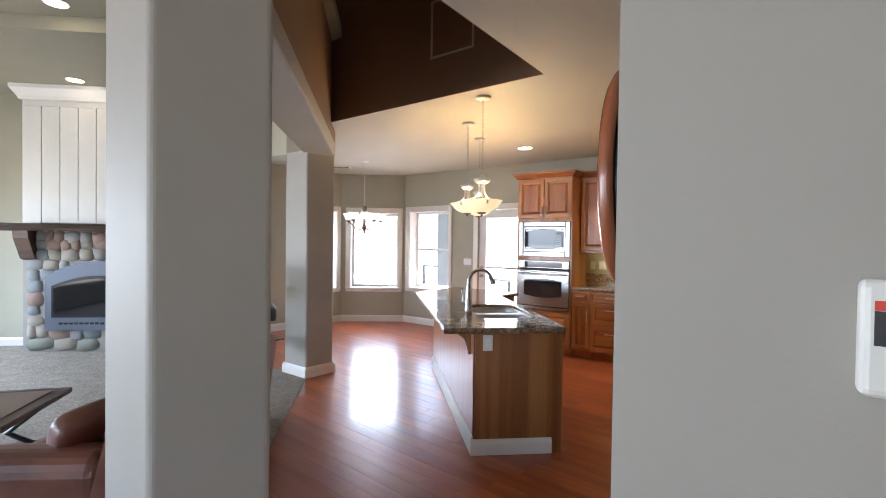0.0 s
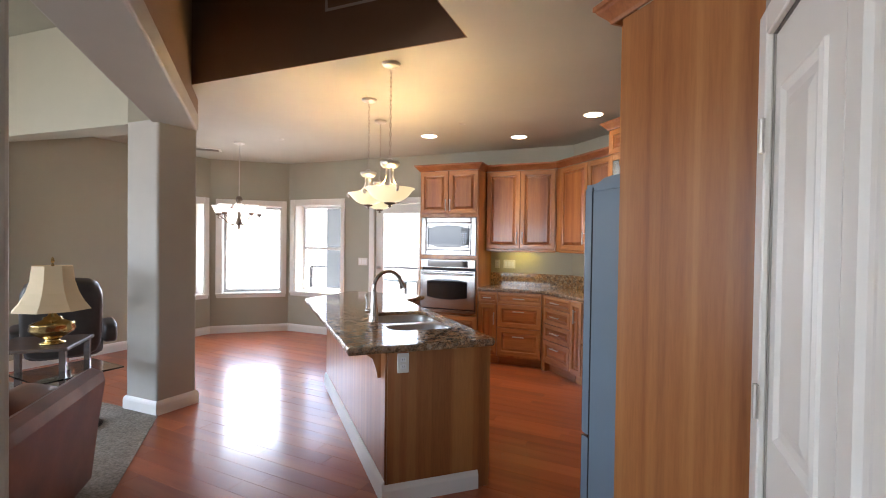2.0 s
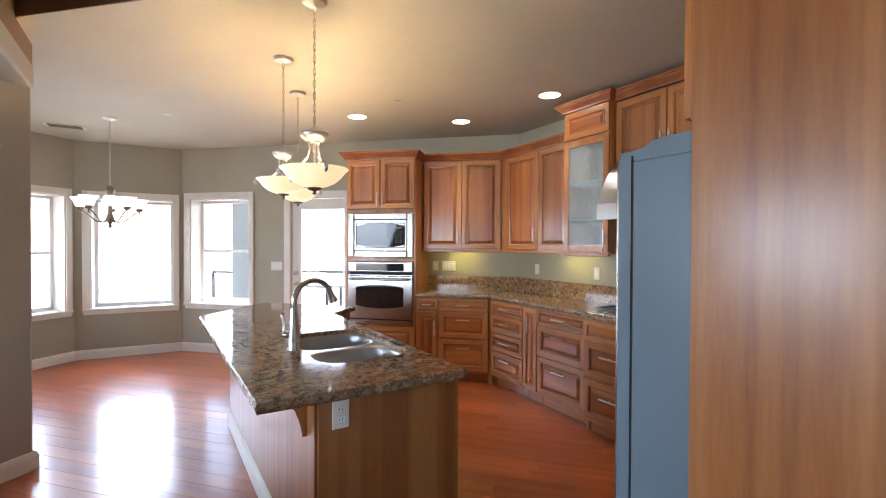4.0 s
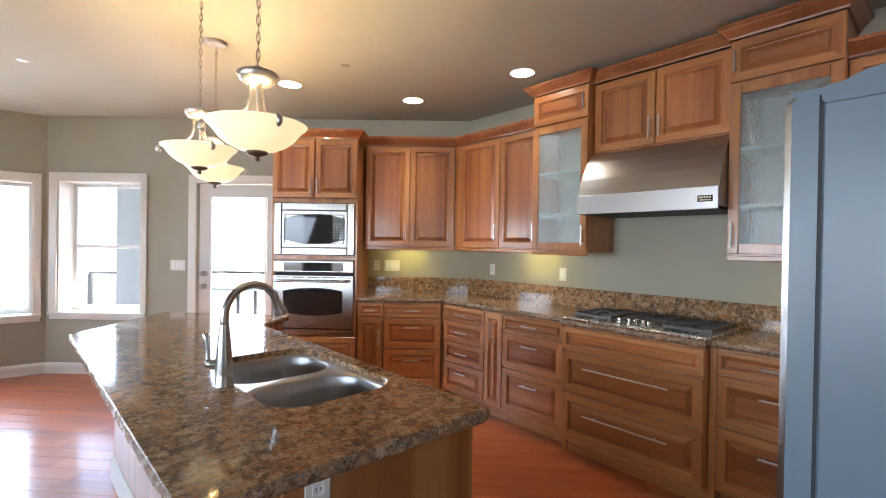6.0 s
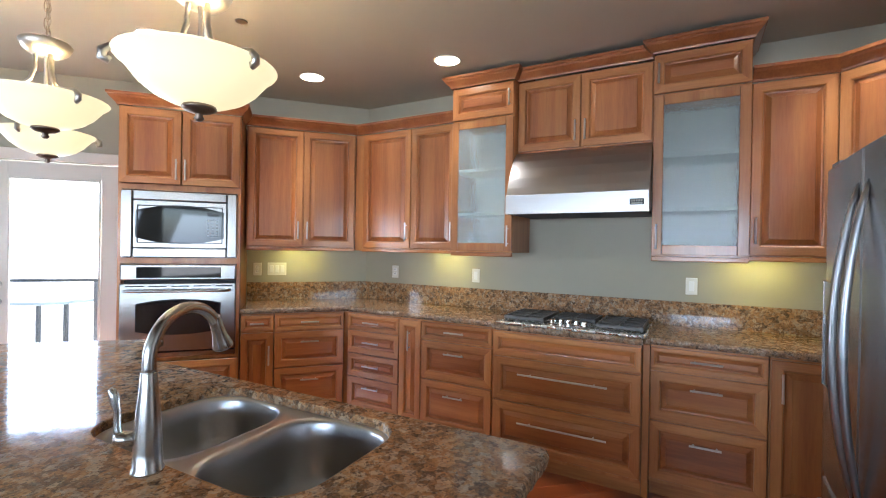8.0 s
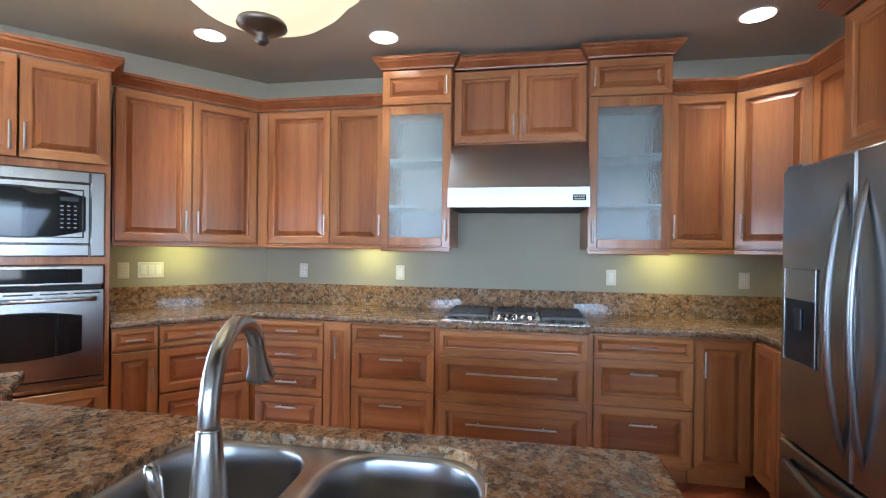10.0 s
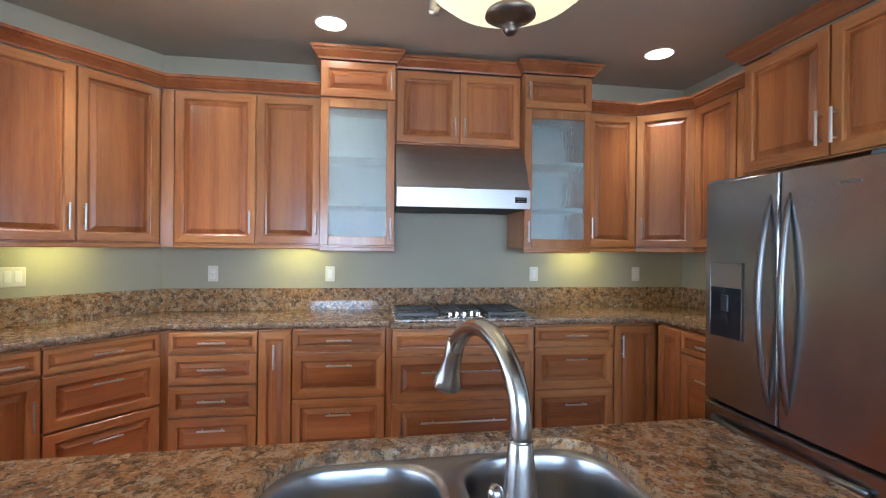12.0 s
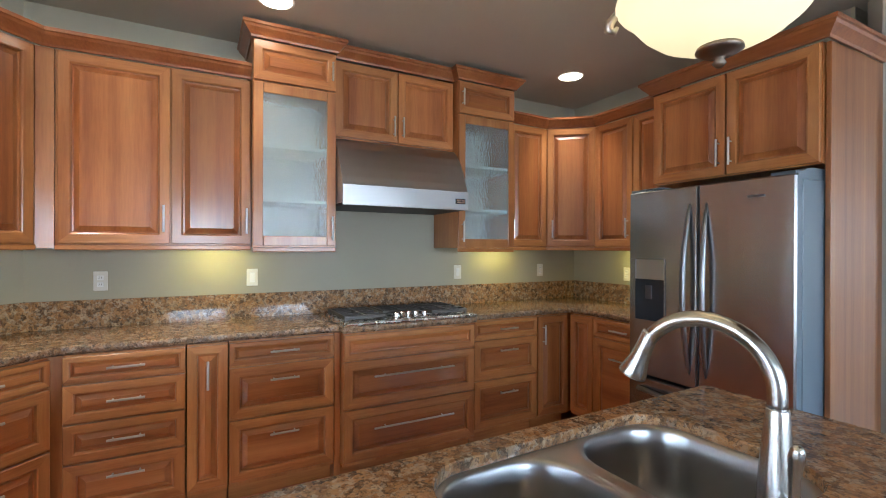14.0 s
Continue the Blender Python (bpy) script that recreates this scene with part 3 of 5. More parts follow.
part("body", one_box(3.83, 4.385, 3.885, 4.50, 0.105, 0.90), wood_v, blind)
blind = thing("corner_filler", pose(0, 0, 0), "cherry carcass in the angled corner", "cabinet")
part("body", prism(bmesh.new(), [spot(DM, 4.288, -0.57), spot(DM, 4.288, -0.01), spot(RM, 0.02, -0.01), spot(RM, 0.290, -0.01), spot(RM, 0.290, -0.57)], 0.0, 0.90), wood_v, blind)

def dense(poly, step=0.013):
    """Points along a closed plan polygon, each with its inward normal."""
    out, n = [], len(poly)
    P = [Vector(p) for p in poly]
    turn = 1 if sum(P[i - 1].x * P[i].y - P[i].x * P[i - 1].y for i in range(n)) > 0 else -1
    for i in range(n):
        a, b, before = P[i], P[(i + 1) % n], P[i - 1]
        d, e = (b - a).normalized(), (a - before).normalized()
        k = max(1, round((b - a).length / step))
        for j in range(k):
            t = d if j else (d + e).normalized()
            out.append((a + (b - a) * (j / k), Vector((-t.y, t.x)) * turn))
    return out


def stone_slab(outline, z0, z1, hole=None, hole_depth=0.03):
    """A stone top whose outer edge is chiselled, with an optional polished cut-out."""
    bm = bmesh.new()
    pts, h, rings = dense(outline), z1 - z0, []
    for o, z, rough in ((0.014, z0, 0.003), (0.004, z0 + h * 0.22, 0.006), (0.001, z0 + h * 0.50, 0.006), (0.002, z0 + h * 0.76, 0.005), (0.006, z1 - 0.003, 0.003), (0.010, z1, 0.001)):
        rings.append([])
        for p, nrm in pts:
            chip = 0.65 * rough * (0.5 + noise.noise(Vector((p.x * 38, p.y * 38, z * 70))) + 0.6 * noise.noise(Vector((p.x * 85, p.y * 85, z * 150))))
            q = p + nrm * (o + max(0.0, chip))
            rings[-1].append(bm.verts.new((q.x, q.y, z)))
    n = len(pts)
    for a, b in zip(rings, rings[1:]):
        for i in range(n):
            bm.faces.new((a[i], a[(i + 1) % n], b[(i + 1) % n], b[i])).material_index = 1
    loops = [[], []]
    if hole:
        c = sum((Vector(p) for p in hole), Vector((0, 0))) / len(hole)
        wall = [[bm.verts.new((c.x + (p[0] - c.x) * k, c.y + (p[1] - c.y) * k, z)) for p in hole] for k, z in ((1.0, z1 - hole_depth), (1.0, z1 - 0.004), (1.010, z1))]
        m = len(hole)
        for a, b in zip(wall, wall[1:]):
            for i in range(m):
                bm.faces.new((a[i], b[i], b[(i + 1) % m], a[(i + 1) % m]))
        loops = [wall[0], wall[-1]]
    for ring, cut in zip((rings[0], rings[-1]), loops):
        es = [bm.edges.get((r[i], r[(i + 1) % len(r)])) for r in (ring, cut) for i in range(len(r))]
        bmesh.ops.triangle_fill(bm, edges=es, use_beauty=True)
    return bm


# worktop along the walls, with its upstand
OV = 0.612
edge = [spot(DM, 3.495, -OV), spot(DM, 4.315, -OV), spot(RM, 1.59, -OV), spot(RM, 1.60, -OV - 0.07), spot(RM, 2.532, -OV - 0.07), spot(RM, 2.542, -OV), (S_RANGE - OV, 4.50), (3.775, 4.50), (3.045, 4.50), (3.045, S_FRIDGE), (S_RANGE, S_FRIDGE), K0, spot(DM, 3.495, 0)]
slab = stone_slab(edge[::-1], TOP - 0.04, TOP)
tagged(part("worktop", slab, [granite, granite_edge]), "polished brown speckled granite worktop along the walls", "worktop")
up = thing("backsplash", pose(0, 0, 0), "low speckled granite upstand behind the worktop", "backsplash")
run = [(0.0, TOP), (0.02, TOP), (0.02, TOP + 0.155), (0.017, TOP + 0.16), (0.0, TOP + 0.16)]
for a, b in ((spot(DM, 3.495, 0), K0), (K0, (S_RANGE, S_FRIDGE)), ((S_RANGE, S_FRIDGE), (3.045, S_FRIDGE))):
    part("upstand", sweep(bmesh.new(), [a, b], run), granite, up)


# ---- wall cabinets ----
CROWN = [(0, 0), (0.010, 0), (0.014, 0.012), (0.030, 0.030), (0.046, 0.046), (0.052, 0.058), (0.060, 0.062), (0.060, 0.080), (0.0, 0.080)]


def crown(path, z, label, scale=1.0):
    c = thing("crown_molding", pose(0, 0, 0), label, "molding", "crown moldings")
    part("molding", sweep(bmesh.new(), path, [(o * scale, z + h * scale) for o, h in CROWN]), wood_crown, c)


def wall_unit(m, x0, x1, face, z0, z1, label, rows, name="wall_cabinet"):
    c = (x0 + x1) / 2
    u = thing(name, m @ pose(c, 0, 0), label, "cabinet", "wall cabinets")
    part("body", one_box(x0 - c + 0.001, x1 - c - 0.001, face, -0.002, z0, z1), wood_v, u)
    part("light_rail", one_box(x0 - c + 0.001, x1 - c - 0.001, face - 0.018, face + 0.004, z0 - 0.028, z0 - 0.001, 0.004), wood_h, u)
    for r in rows:
        add_front(u, r[0] - c, r[1] - c, r[2], r[3], face, *r[4:])
    return u


U0, U1, UF = 1.425, 2.425, -0.315
wall_unit(DM, 3.505, 4.40, UF, U0, U1, "cherry wall cabinet with two doors on the angled wall", [(3.515, 3.953, U0 + 0.008, U1 - 0.008, "door", (0.92, 0.14), 0.15), (3.957, 4.39, U0 + 0.008, U1 - 0.008, "door", (0.08, 0.14), 0.15)])
wall_unit(RM, 0.205, 1.133, UF, U0, U1, "cherry wall cabinet with two doors of unequal width", [(0.215, 0.712, U0 + 0.008, U1 - 0.008, "door", (0.94, 0.14), 0.15), (0.716, 1.130, U0 + 0.008, U1 - 0.008, "door", (0.94, 0.14), 0.15)])
wall_unit(RM, 1.631, 2.541, UF, 2.135, 2.655, "cherry wall cabinet with two doors above the range hood", [(1.640, 2.084, 2.150, 2.645, "door", (0.93, 0.22), 0.14), (2.088, 2.532, 2.150, 2.645, "door", (0.07, 0.22), 0.14)])
wall_unit(RM, 3.05, 3.448, UF, U0, U1, "narrow cherry wall cabinet with one door", [(3.053, 3.440, U0 + 0.008, U1 - 0.008, "door", (0.07, 0.14), 0.15)])
wall_unit(FM, 0.575, 1.35, UF - 0.005, U0, U1, "cherry wall cabinet beside the refrigerator", [(0.580, 0.952, U0 + 0.008, U1 - 0.008, "door", (0.9, 0.14), 0.15), (0.956, 1.34, U0 + 0.008, U1 - 0.008, "door")])
# the angled corner cabinet
ca, cb = spot(RM, 3.452, UF - 0.002), spot(FM, 0.572, UF - 0.007)
CM = at_wall(ca, aim(ca, cb))
cl = math.dist(ca, cb)
corner = thing("corner_wall_cabinet", pose(0, 0, 0), "cherry wall cabinet set across the corner", "cabinet", "wall cabinets")
part("body", prism(bmesh.new(), [ca, cb, (cb[0], S_FRIDGE + 0.002), (S_RANGE - 0.002, S_FRIDGE + 0.002), (S_RANGE - 0.002, ca[1])], U0, U1), wood_v, corner)
cd = part("door", panel_front(0.006, cl - 0.006, U0 + 0.008, U1 - 0.008, 0.0), FRONT, corner, m=CM)
pull(cd, 0.05, -0.021, U0 + 0.15, 0.15, True)
part("light_rail", one_box(0.004, cl - 0.004, -0.018, 0.004, U0 - 0.028, U0 - 0.001, 0.004), wood_h, corner, m=CM)
blind = thing("corner_filler", pose(0, 0, 0), "cherry strip in the angled corner of the wall cabinets", "filler")
part("body", prism(bmesh.new(), [spot(DM, 4.403, UF), spot(DM, 4.403, -0.01), spot(RM, 0.01, -0.01), spot(RM, 0.202, -0.01), spot(RM, 0.202, UF)], U0 - 0.02, U1), wood_v, blind)


def glass_unit(x0, x1, hand, label):
    """A deeper wall unit with a small door over a glazed one; shelves stand behind the patterned glass."""
    c, face = (x0 + x1) / 2, -0.385
    w = (x1 - x0) / 2 - 0.001
    u = thing("glass_wall_cabinet", RM @ pose(c, 0, 0), label, "cabinet", "glass cabinets")
    z0, z1, t = 1.415, 2.66, 0.018
    bm = bmesh.new()
    for a in ((-w, -w + t, face, -0.002, z0, z1), (w - t, w, face, -0.002, z0, z1), (-w + t, w - t, face, -0.002, z0, z0 + t), (-w + t, w - t, face, -0.002, z1 - t, z1), (-w + t, w - t, face, -0.002, 2.395, 2.413)):
        box(bm, *a)
    part("body", bm, wood_v, u)
    part("lining", one_box(-w + t + 0.001, w - t - 0.001, -0.02, -0.004, z0 + t, 2.394), cabinet_inner, u, "pale cabinet back")
    for z in (1.69, 2.02):
        part("shelf", one_box(-w + t + 0.001, w - t - 0.001, face + 0.008, -0.022, z, z + 0.022, 0.002), cabinet_shelf, u, "white shelf")
    part("light_rail", one_box(-w, w, face - 0.018, face + 0.004, z0 - 0.030, z0 - 0.001, 0.004), wood_h, u)
    add_front(u, -w, w, 2.415, 2.652, face, "drawer")
    pull(u.children[-1], hand * (w - 0.028), face - 0.021, 2.53, 0.12, True)
    fw, d0, d1 = 0.058, 1.425, 2.400
    fb = bmesh.new()
    for a in ((-w, -w + fw, d0, d1), (w - fw, w, d0, d1), (-w + fw, w - fw, d0, d0 + fw), (-w + fw, w - fw, d1 - fw, d1)):
        box(fb, a[0] + 0.001, a[1] - 0.001, face - 0.021, face, a[2], a[3], 0.003)
    door = part("door", fb, wood_v, u, "glazed door frame")
    part("pane", one_box(-w + fw - 0.006, w - fw + 0.006, face - 0.013, face - 0.008, d0 + fw - 0.006, d1 - fw + 0.006), rain_glass, door, "rippled obscure glass pane")
    pull(door, hand * (w - 0.028), face - 0.021, 1.535, 0.15, True)


glass_unit(1.133, 1.631, 1, "cherry wall cabinet with rippled glass door and white shelves")
glass_unit(2.541, 3.05, -1, "cherry wall cabinet with rippled glass door and pale shelves")

crown([spot(DM, 3.495, UF - 0.021), spot(DM, 4.418, UF - 0.021), spot(RM, 1.13, UF - 0.021)], U1, "cherry crown molding over the wall cabinets")
GF = -0.385 - 0.021
for s0, s1 in ((1.133, 1.631), (2.541, 3.05)):
    crown([spot(RM, s0, -0.01), spot(RM, s0, GF), spot(RM, s1, GF), spot(RM, s1, -0.01)], 2.658, "cherry crown molding round a glass cabinet")
crown([spot(RM, 1.633, UF - 0.021), spot(RM, 2.539, UF - 0.021)], 2.656, "cherry crown molding above the hood cabinet")
crown([spot(RM, 3.052, UF - 0.021), ca, cb, spot(FM, 1.35, UF - 0.026)], U1, "cherry crown molding turning the corner")

# tall unit for the ovens
TF = -0.60
tower = thing("oven_tower", DM @ pose(3.09, 0, 0), "tall cherry oven cabinet with two upper doors", "cabinet")
tb = bmesh.new()
for a in ((-0.40, -0.378, 0.105, 2.42), (0.378, 0.40, 0.105, 2.42)):
    box(tb, a[0], a[1], TF, -0.004, a[2], a[3])
for z0, z1 in ((0.105, 0.125), (0.585, 0.603), (1.293, 1.335), (1.828, 1.868), (2.40, 2.42)):
    box(tb, -0.378, 0.378, TF + 0.001, -0.03, z0, z1)
box(tb, -0.378, 0.378, -0.03, -0.004, 0.105, 2.42)
part("body", tb, wood_v, tower)
part("toe_kick", one_box(-0.40, 0.40, TF + 0.06, -0.01, 0, 0.105), wood_h, tower)
add_front(tower, -0.395, -0.002, 1.872, 2.412, TF, "door", (0.93, 0.2), 0.15)
add_front(tower, 0.002, 0.395, 1.872, 2.412, TF, "door", (0.07, 0.2), 0.15)
add_front(tower, -0.395, 0.395, 0.13, 0.575, TF, "drawer", (0.5, 0.72), 0.2)
crown([spot(DM, 2.69, -0.01), spot(DM, 2.69, TF - 0.021), spot(DM, 3.49, TF - 0.021), spot(DM, 3.49, -0.34)], 2.42, "cherry crown molding round the oven cabinet")

# refrigerator surround
over = thing("refrigerator_cabinet", FM @ pose(1.84, 0, 0), "deep cherry cabinet above the refrigerator with tall end panel", "cabinet")
OF = -0.655
part("body", one_box(-0.465, 0.4255, OF, -0.002, 1.815, 2.385), wood_v, over)
add_front(over, -0.46, -0.010, 1.822, 2.378, OF, "door", (0.93, 0.22), 0.15)
add_front(over, -0.006, 0.424, 1.822, 2.378, OF, "door", (0.07, 0.22), 0.15)
part("end_panel", one_box(2.098, 2.122, 3.93, 4.515, 0, 2.385, 0.002), wood_panel, over, "tall honey coloured veneer end panel", m=(FM @ pose(1.84, 0, 0)).inverted())
crown([spot(FM, 1.375, -0.3), spot(FM, 1.375, OF - 0.022), (2.096, S_FRIDGE - OF + 0.024), (2.096, 3.96)], 2.386, "cherry crown molding round the refrigerator cabinet")


# ---- island ----
ITOP = 0.93
IA, IB, IC, ID, IE, IF = (1.190, 5.500), (2.086, 5.495), (2.045, 7.405), (2.325, 7.685), (1.665, 8.365), (1.10, 7.735)


def inset(poly, amounts):
    """Moves each side of an anticlockwise plan polygon inwards by its own amount."""
    n, out = len(poly), []
    P = [Vector(p) for p in poly]
    lines = []
    for i in range(n):
        d = (P[(i + 1) % n] - P[i]).normalized()
        nrm = Vector((-d.y, d.x))
        lines.append((P[i] + nrm * amounts[i], d))
    for i in range(n):
        (p, d), (q, e) = lines[i - 1], lines[i]
        k = ((q - p).x * e.y - (q - p).y * e.x) / (d.x * e.y - d.y * e.x)
        out.append((p.x + d.x * k, p.y + d.y * k))
    return out


ibase = inset([IA, IB, IC, ID, IE, IF], [0.115, 0.020, 0.03, 0.05, 0.06, 0.250])
island_edge = [IA, (2.046, 5.497), (2.070, 5.506), (2.083, 5.530), IC, ID, IE, IF]
island = thing("kitchen_island", pose(0, 0, 0), "wood clad kitchen island with an angled wing", "island")
shell = prism(bmesh.new(), ibase, 0.012, ITOP - 0.043)
bmesh.ops.delete(shell, geom=[f for f in shell.faces if f.normal.z > 0.9 or all(v.co.z > 0.5 for v in f.verts)], context="FACES")
part("body", shell, wood_panel, island)
# end panel, corner stile and drawers on the working side
ea, eb = Vector(ibase[0]), Vector(ibase[1])
EM = at_wall(ea, aim(ea, eb))
ew = (eb - ea).length
part("end_panel", one_box(0.0, ew + 0.018, -0.016, 0.0, 0.0, ITOP - 0.044, 0.002), wood_panel, island, "tall striped veneer end panel", m=EM)
BM = at_wall(ibase[5], aim(ibase[5], ibase[0]))
bl = math.dist(ibase[5], ibase[0])
part("back_panel", one_box(0.0, bl, -0.012, 0.0, 0.0, ITOP - 0.044), wood_panel, island, "veneered seating side", m=BM)
part("skirting", sweep(bmesh.new(), [(0.0, -0.012), (bl + 0.012, -0.012)], [(0, 0), (0.018, 0), (0.018, 0.10), (0.012, 0.118), (0.004, 0.13), (0, 0.13)]), trim_paint, island, "white skirting board", m=BM)
part("end_skirting", sweep(bmesh.new(), [(-0.03, -0.016), (ew - 0.06, -0.016)], [(0, 0), (0.018, 0), (0.018, 0.08), (0.012, 0.098), (0.004, 0.11), (0, 0.11)]), trim_paint, island, "white skirting board", m=EM)
for s in (0.12, 1.05, 1.95):
    bm = bmesh.new()
    prof = [(0, 0), (0, -0.19), (-0.018, -0.19), (-0.03, -0.13), (-0.05, -0.075), (-0.10, -0.035), (-0.17, -0.02), (-0.17, 0)]
    loft(bm, [[(x, y - 0.012, ITOP - 0.045 + z) for y, z in prof] for x in (-0.02, 0.02)])
    part("bracket", bm, wood_panel, island, "curved wooden bracket", m=BM @ pose(bl - s, 0, 0))
WM = at_wall(ibase[1], aim(ibase[1], ibase[2]))
wl_ = math.dist(ibase[1], ibase[2])
for i in range(4):
    x0 = 0.02 + i * (wl_ - 0.04) / 4
    add_x = (wl_ - 0.04) / 4
    fr = part("door", panel_front(x0 + 0.002, x0 + add_x - 0.002, 0.13, ITOP - 0.07, 0.0), FRONT, island, m=WM)
    pull(fr, x0 + add_x * (0.9 if i % 2 == 0 else 0.1), -0.021, 0.72, 0.15, True)

# worktop with the opening for the sink
SX, SY, SW, SH = 1.757, 6.290, 0.470, 0.790      # centre and size of the opening


TILT_I = -1.6
ci, si = math.cos(radians(-TILT_I)), math.sin(radians(-TILT_I))


def turned(pts):
    return [(SX + (x - SX) * ci - (y - SY) * si, SY + (x - SX) * si + (y - SY) * ci) for x, y in pts]


hole = turned(rounded(SW, SH, 0.125, 8, (SX, SY)))
tagged(part("island_worktop", stone_slab(island_edge, ITOP - 0.042, ITOP, hole, 0.028), [granite, granite_edge]), "polished brown speckled granite island worktop with sink cut-out", "worktop")

sink = thing("sink", pose(SX, SY, 0, 0, 0, -TILT_I), "stainless steel undermount sink with two bowls", "sink")


RIM = ITOP - 0.0285


def bowl(cy, w, h, depth, r=0.135):
    bm = bmesh.new()
    rings = []
    for ins, z in [(-0.016, 0), (0.0, 0), (0.004, -0.004), (0.008, -0.012), (0.013, -0.06), (0.020, -depth + 0.06), (0.030, -depth + 0.025), (0.050, -depth + 0.006), (0.075, -depth), (0.13, -depth - 0.004)]:
        rings.append([(x, y, RIM + z) for x, y in rounded(w - 2 * ins, h - 2 * ins, max(0.02, r - max(0, ins)), 9, (0, cy))])
    loft(bm, rings, caps=False)
    bm.faces.new([bm.verts.new(p) for p in rings[-1]])
    b = part("bowl", bm, steel_sink, sink, smooth=True)
    z = RIM - depth
    part("drain", lathe(bmesh.new(), [(0.0, z - 0.001), (0.030, z - 0.001), (0.034, z), (0.045, z), (0.045, z - 0.012), (0.0, z - 0.012)], 20, (0, cy)), chrome, b, "chrome drain", smooth=False)


GAP, BWID, BR = 0.024, 0.456, 0.135
bowl(GAP + 0.182, BWID, 0.364, 0.19, BR)
bowl(-GAP - 0.182, BWID, 0.364, 0.21, BR)
bend = [(BWID / 2 - BR + BR * math.sin(a * math.pi / 16), GAP + BR - BR * math.cos(a * math.pi / 16)) for a in range(9)]
side = bend + [(0.262, GAP + BR), (0.262, -GAP - BR)] + [(x, -y) for x, y in bend[::-1]]
part("divider", prism(bmesh.new(), side[::-1] + [(-x, y) for x, y in side], RIM - 0.002, RIM - 0.0006), steel_sink, sink, "low steel bridge between the bowls")

# faucet
fb = Vector((1.487, 6.266))
td = Vector((0.225, 0.062)).normalized()
faucet = thing("faucet", pose(fb.x, fb.y, ITOP), "brushed nickel gooseneck pull-down faucet", "faucet")
part("base", lathe(bmesh.new(), [(0.0, 0), (0.034, 0), (0.034, 0.004), (0.0305, 0.010), (0.0300, 0.05), (0.0275, 0.10), (0.0235, 0.150), (0.0195, 0.19), (0.0168, 0.222), (0.0160, 0.224), (0.0, 0.224)], 28), nickel_faucet, faucet, smooth=True)
arc, rad = [], 0.112
for i in range(17):
    a = math.pi * (1 - i / 16 * 0.90)
    arc.append((td.x * (rad + rad * math.cos(a)), td.y * (rad + rad * math.cos(a)), 0.245 + rad * math.sin(a)))
part("neck", tube(bmesh.new(), [(0, 0, 0.215), (0, 0, 0.232)] + arc, 0.0148, 18), nickel_faucet, faucet, smooth=True)
e0, e1 = Vector(arc[-2]), Vector(arc[-1])
dd = (e1 - e0).normalized()
part("spray_head", tube(bmesh.new(), [e1 - dd * 0.045, e1 - dd * 0.043, e1 - dd * 0.010, e1 + dd * 0.014, e1 + dd * 0.034, e1 + dd * 0.049, e1 + dd * 0.0515, e1 + dd * 0.0525], [0.0150, 0.0160, 0.0165, 0.0185, 0.0235, 0.0272, 0.0268, 0.0240], 24), nickel_faucet, faucet, smooth=True)
lv = Vector((-0.72, 0.70)).normalized()
part("valve", tube(bmesh.new(), [(lv.x * 0.02, lv.y * 0.02, 0.075), (lv.x * 0.055, lv.y * 0.055, 0.078), (lv.x * 0.066, lv.y * 0.066, 0.079)], [0.017, 0.017, 0.013], 14), nickel_faucet, faucet, smooth=True)
part("lever", tube(bmesh.new(), [(lv.x * 0.052, lv.y * 0.052, 0.075), (lv.x * 0.060, lv.y * 0.060, 0.10), (lv.x * 0.060, lv.y * 0.060, 0.135), (lv.x * 0.066, lv.y * 0.066, 0.170), (lv.x * 0.070, lv.y * 0.070, 0.186), (lv.x * 0.073, lv.y * 0.073, 0.193)], [0.014, 0.008, 0.0075, 0.0115, 0.0095, 0.004], 12), nickel_faucet, faucet, smooth=True)

# ---- cooktop and hood ----
cook_steel = metal("satin_cooktop_steel", (0.72, 0.69, 0.65), 0.26)
cook = thing("gas_cooktop", RM @ pose(2.083, -0.39, TOP), "stainless steel gas cooktop with black cast iron grates", "cooktop")
part("tray", one_box(-0.455, 0.455, -0.262, 0.262, 0.0, 0.014, 0.006, 2), cook_steel, cook)
part("front_rail", one_box(-0.457, 0.457, -0.285, -0.245, 0.0005, 0.020, 0.008, 3), cook_steel, cook)
for gx, gw in ((-0.303, 0.275), (0.0, 0.275), (0.303, 0.275)):
    bm = bmesh.new()
    y0, y1 = (-0.16, 0.235) if gx else (-0.02, 0.235)
    for y in (y0, y1):
        box(bm, gx - gw / 2, gx + gw / 2, y - 0.006, y + 0.006, 0.022, 0.044, 0.002)
    for x in (gx - gw / 2 + 0.006, gx + gw / 2 - 0.006, gx):
        box(bm, x - 0.006, x + 0.006, y0, y1, 0.024, 0.046, 0.002)
    for y in ((y0 * 3 + y1) / 4, (y0 + y1) / 2, (y0 + 3 * y1) / 4):
        box(bm, gx - gw / 2, gx + gw / 2, y - 0.005, y + 0.005, 0.026, 0.046, 0.002)
    for x in (gx - gw / 2 + 0.012, gx + gw / 2 - 0.012):
        for y in (y0, y1):
            box(bm, x - 0.008, x + 0.008, y - 0.008, y + 0.008, 0.0141, 0.03)
    part("grate", bm, iron, cook, "black cast iron grate")
    for y in ((-0.08, 0.13) if gx else (0.10,)):
        part("burner", lathe(bmesh.new(), [(0, 0.0145), (0.05, 0.0145), (0.05, 0.02), (0.036, 0.021), (0.036, 0.023), (0, 0.0235)], 20, (gx, y)), iron, cook, "black burner cap")
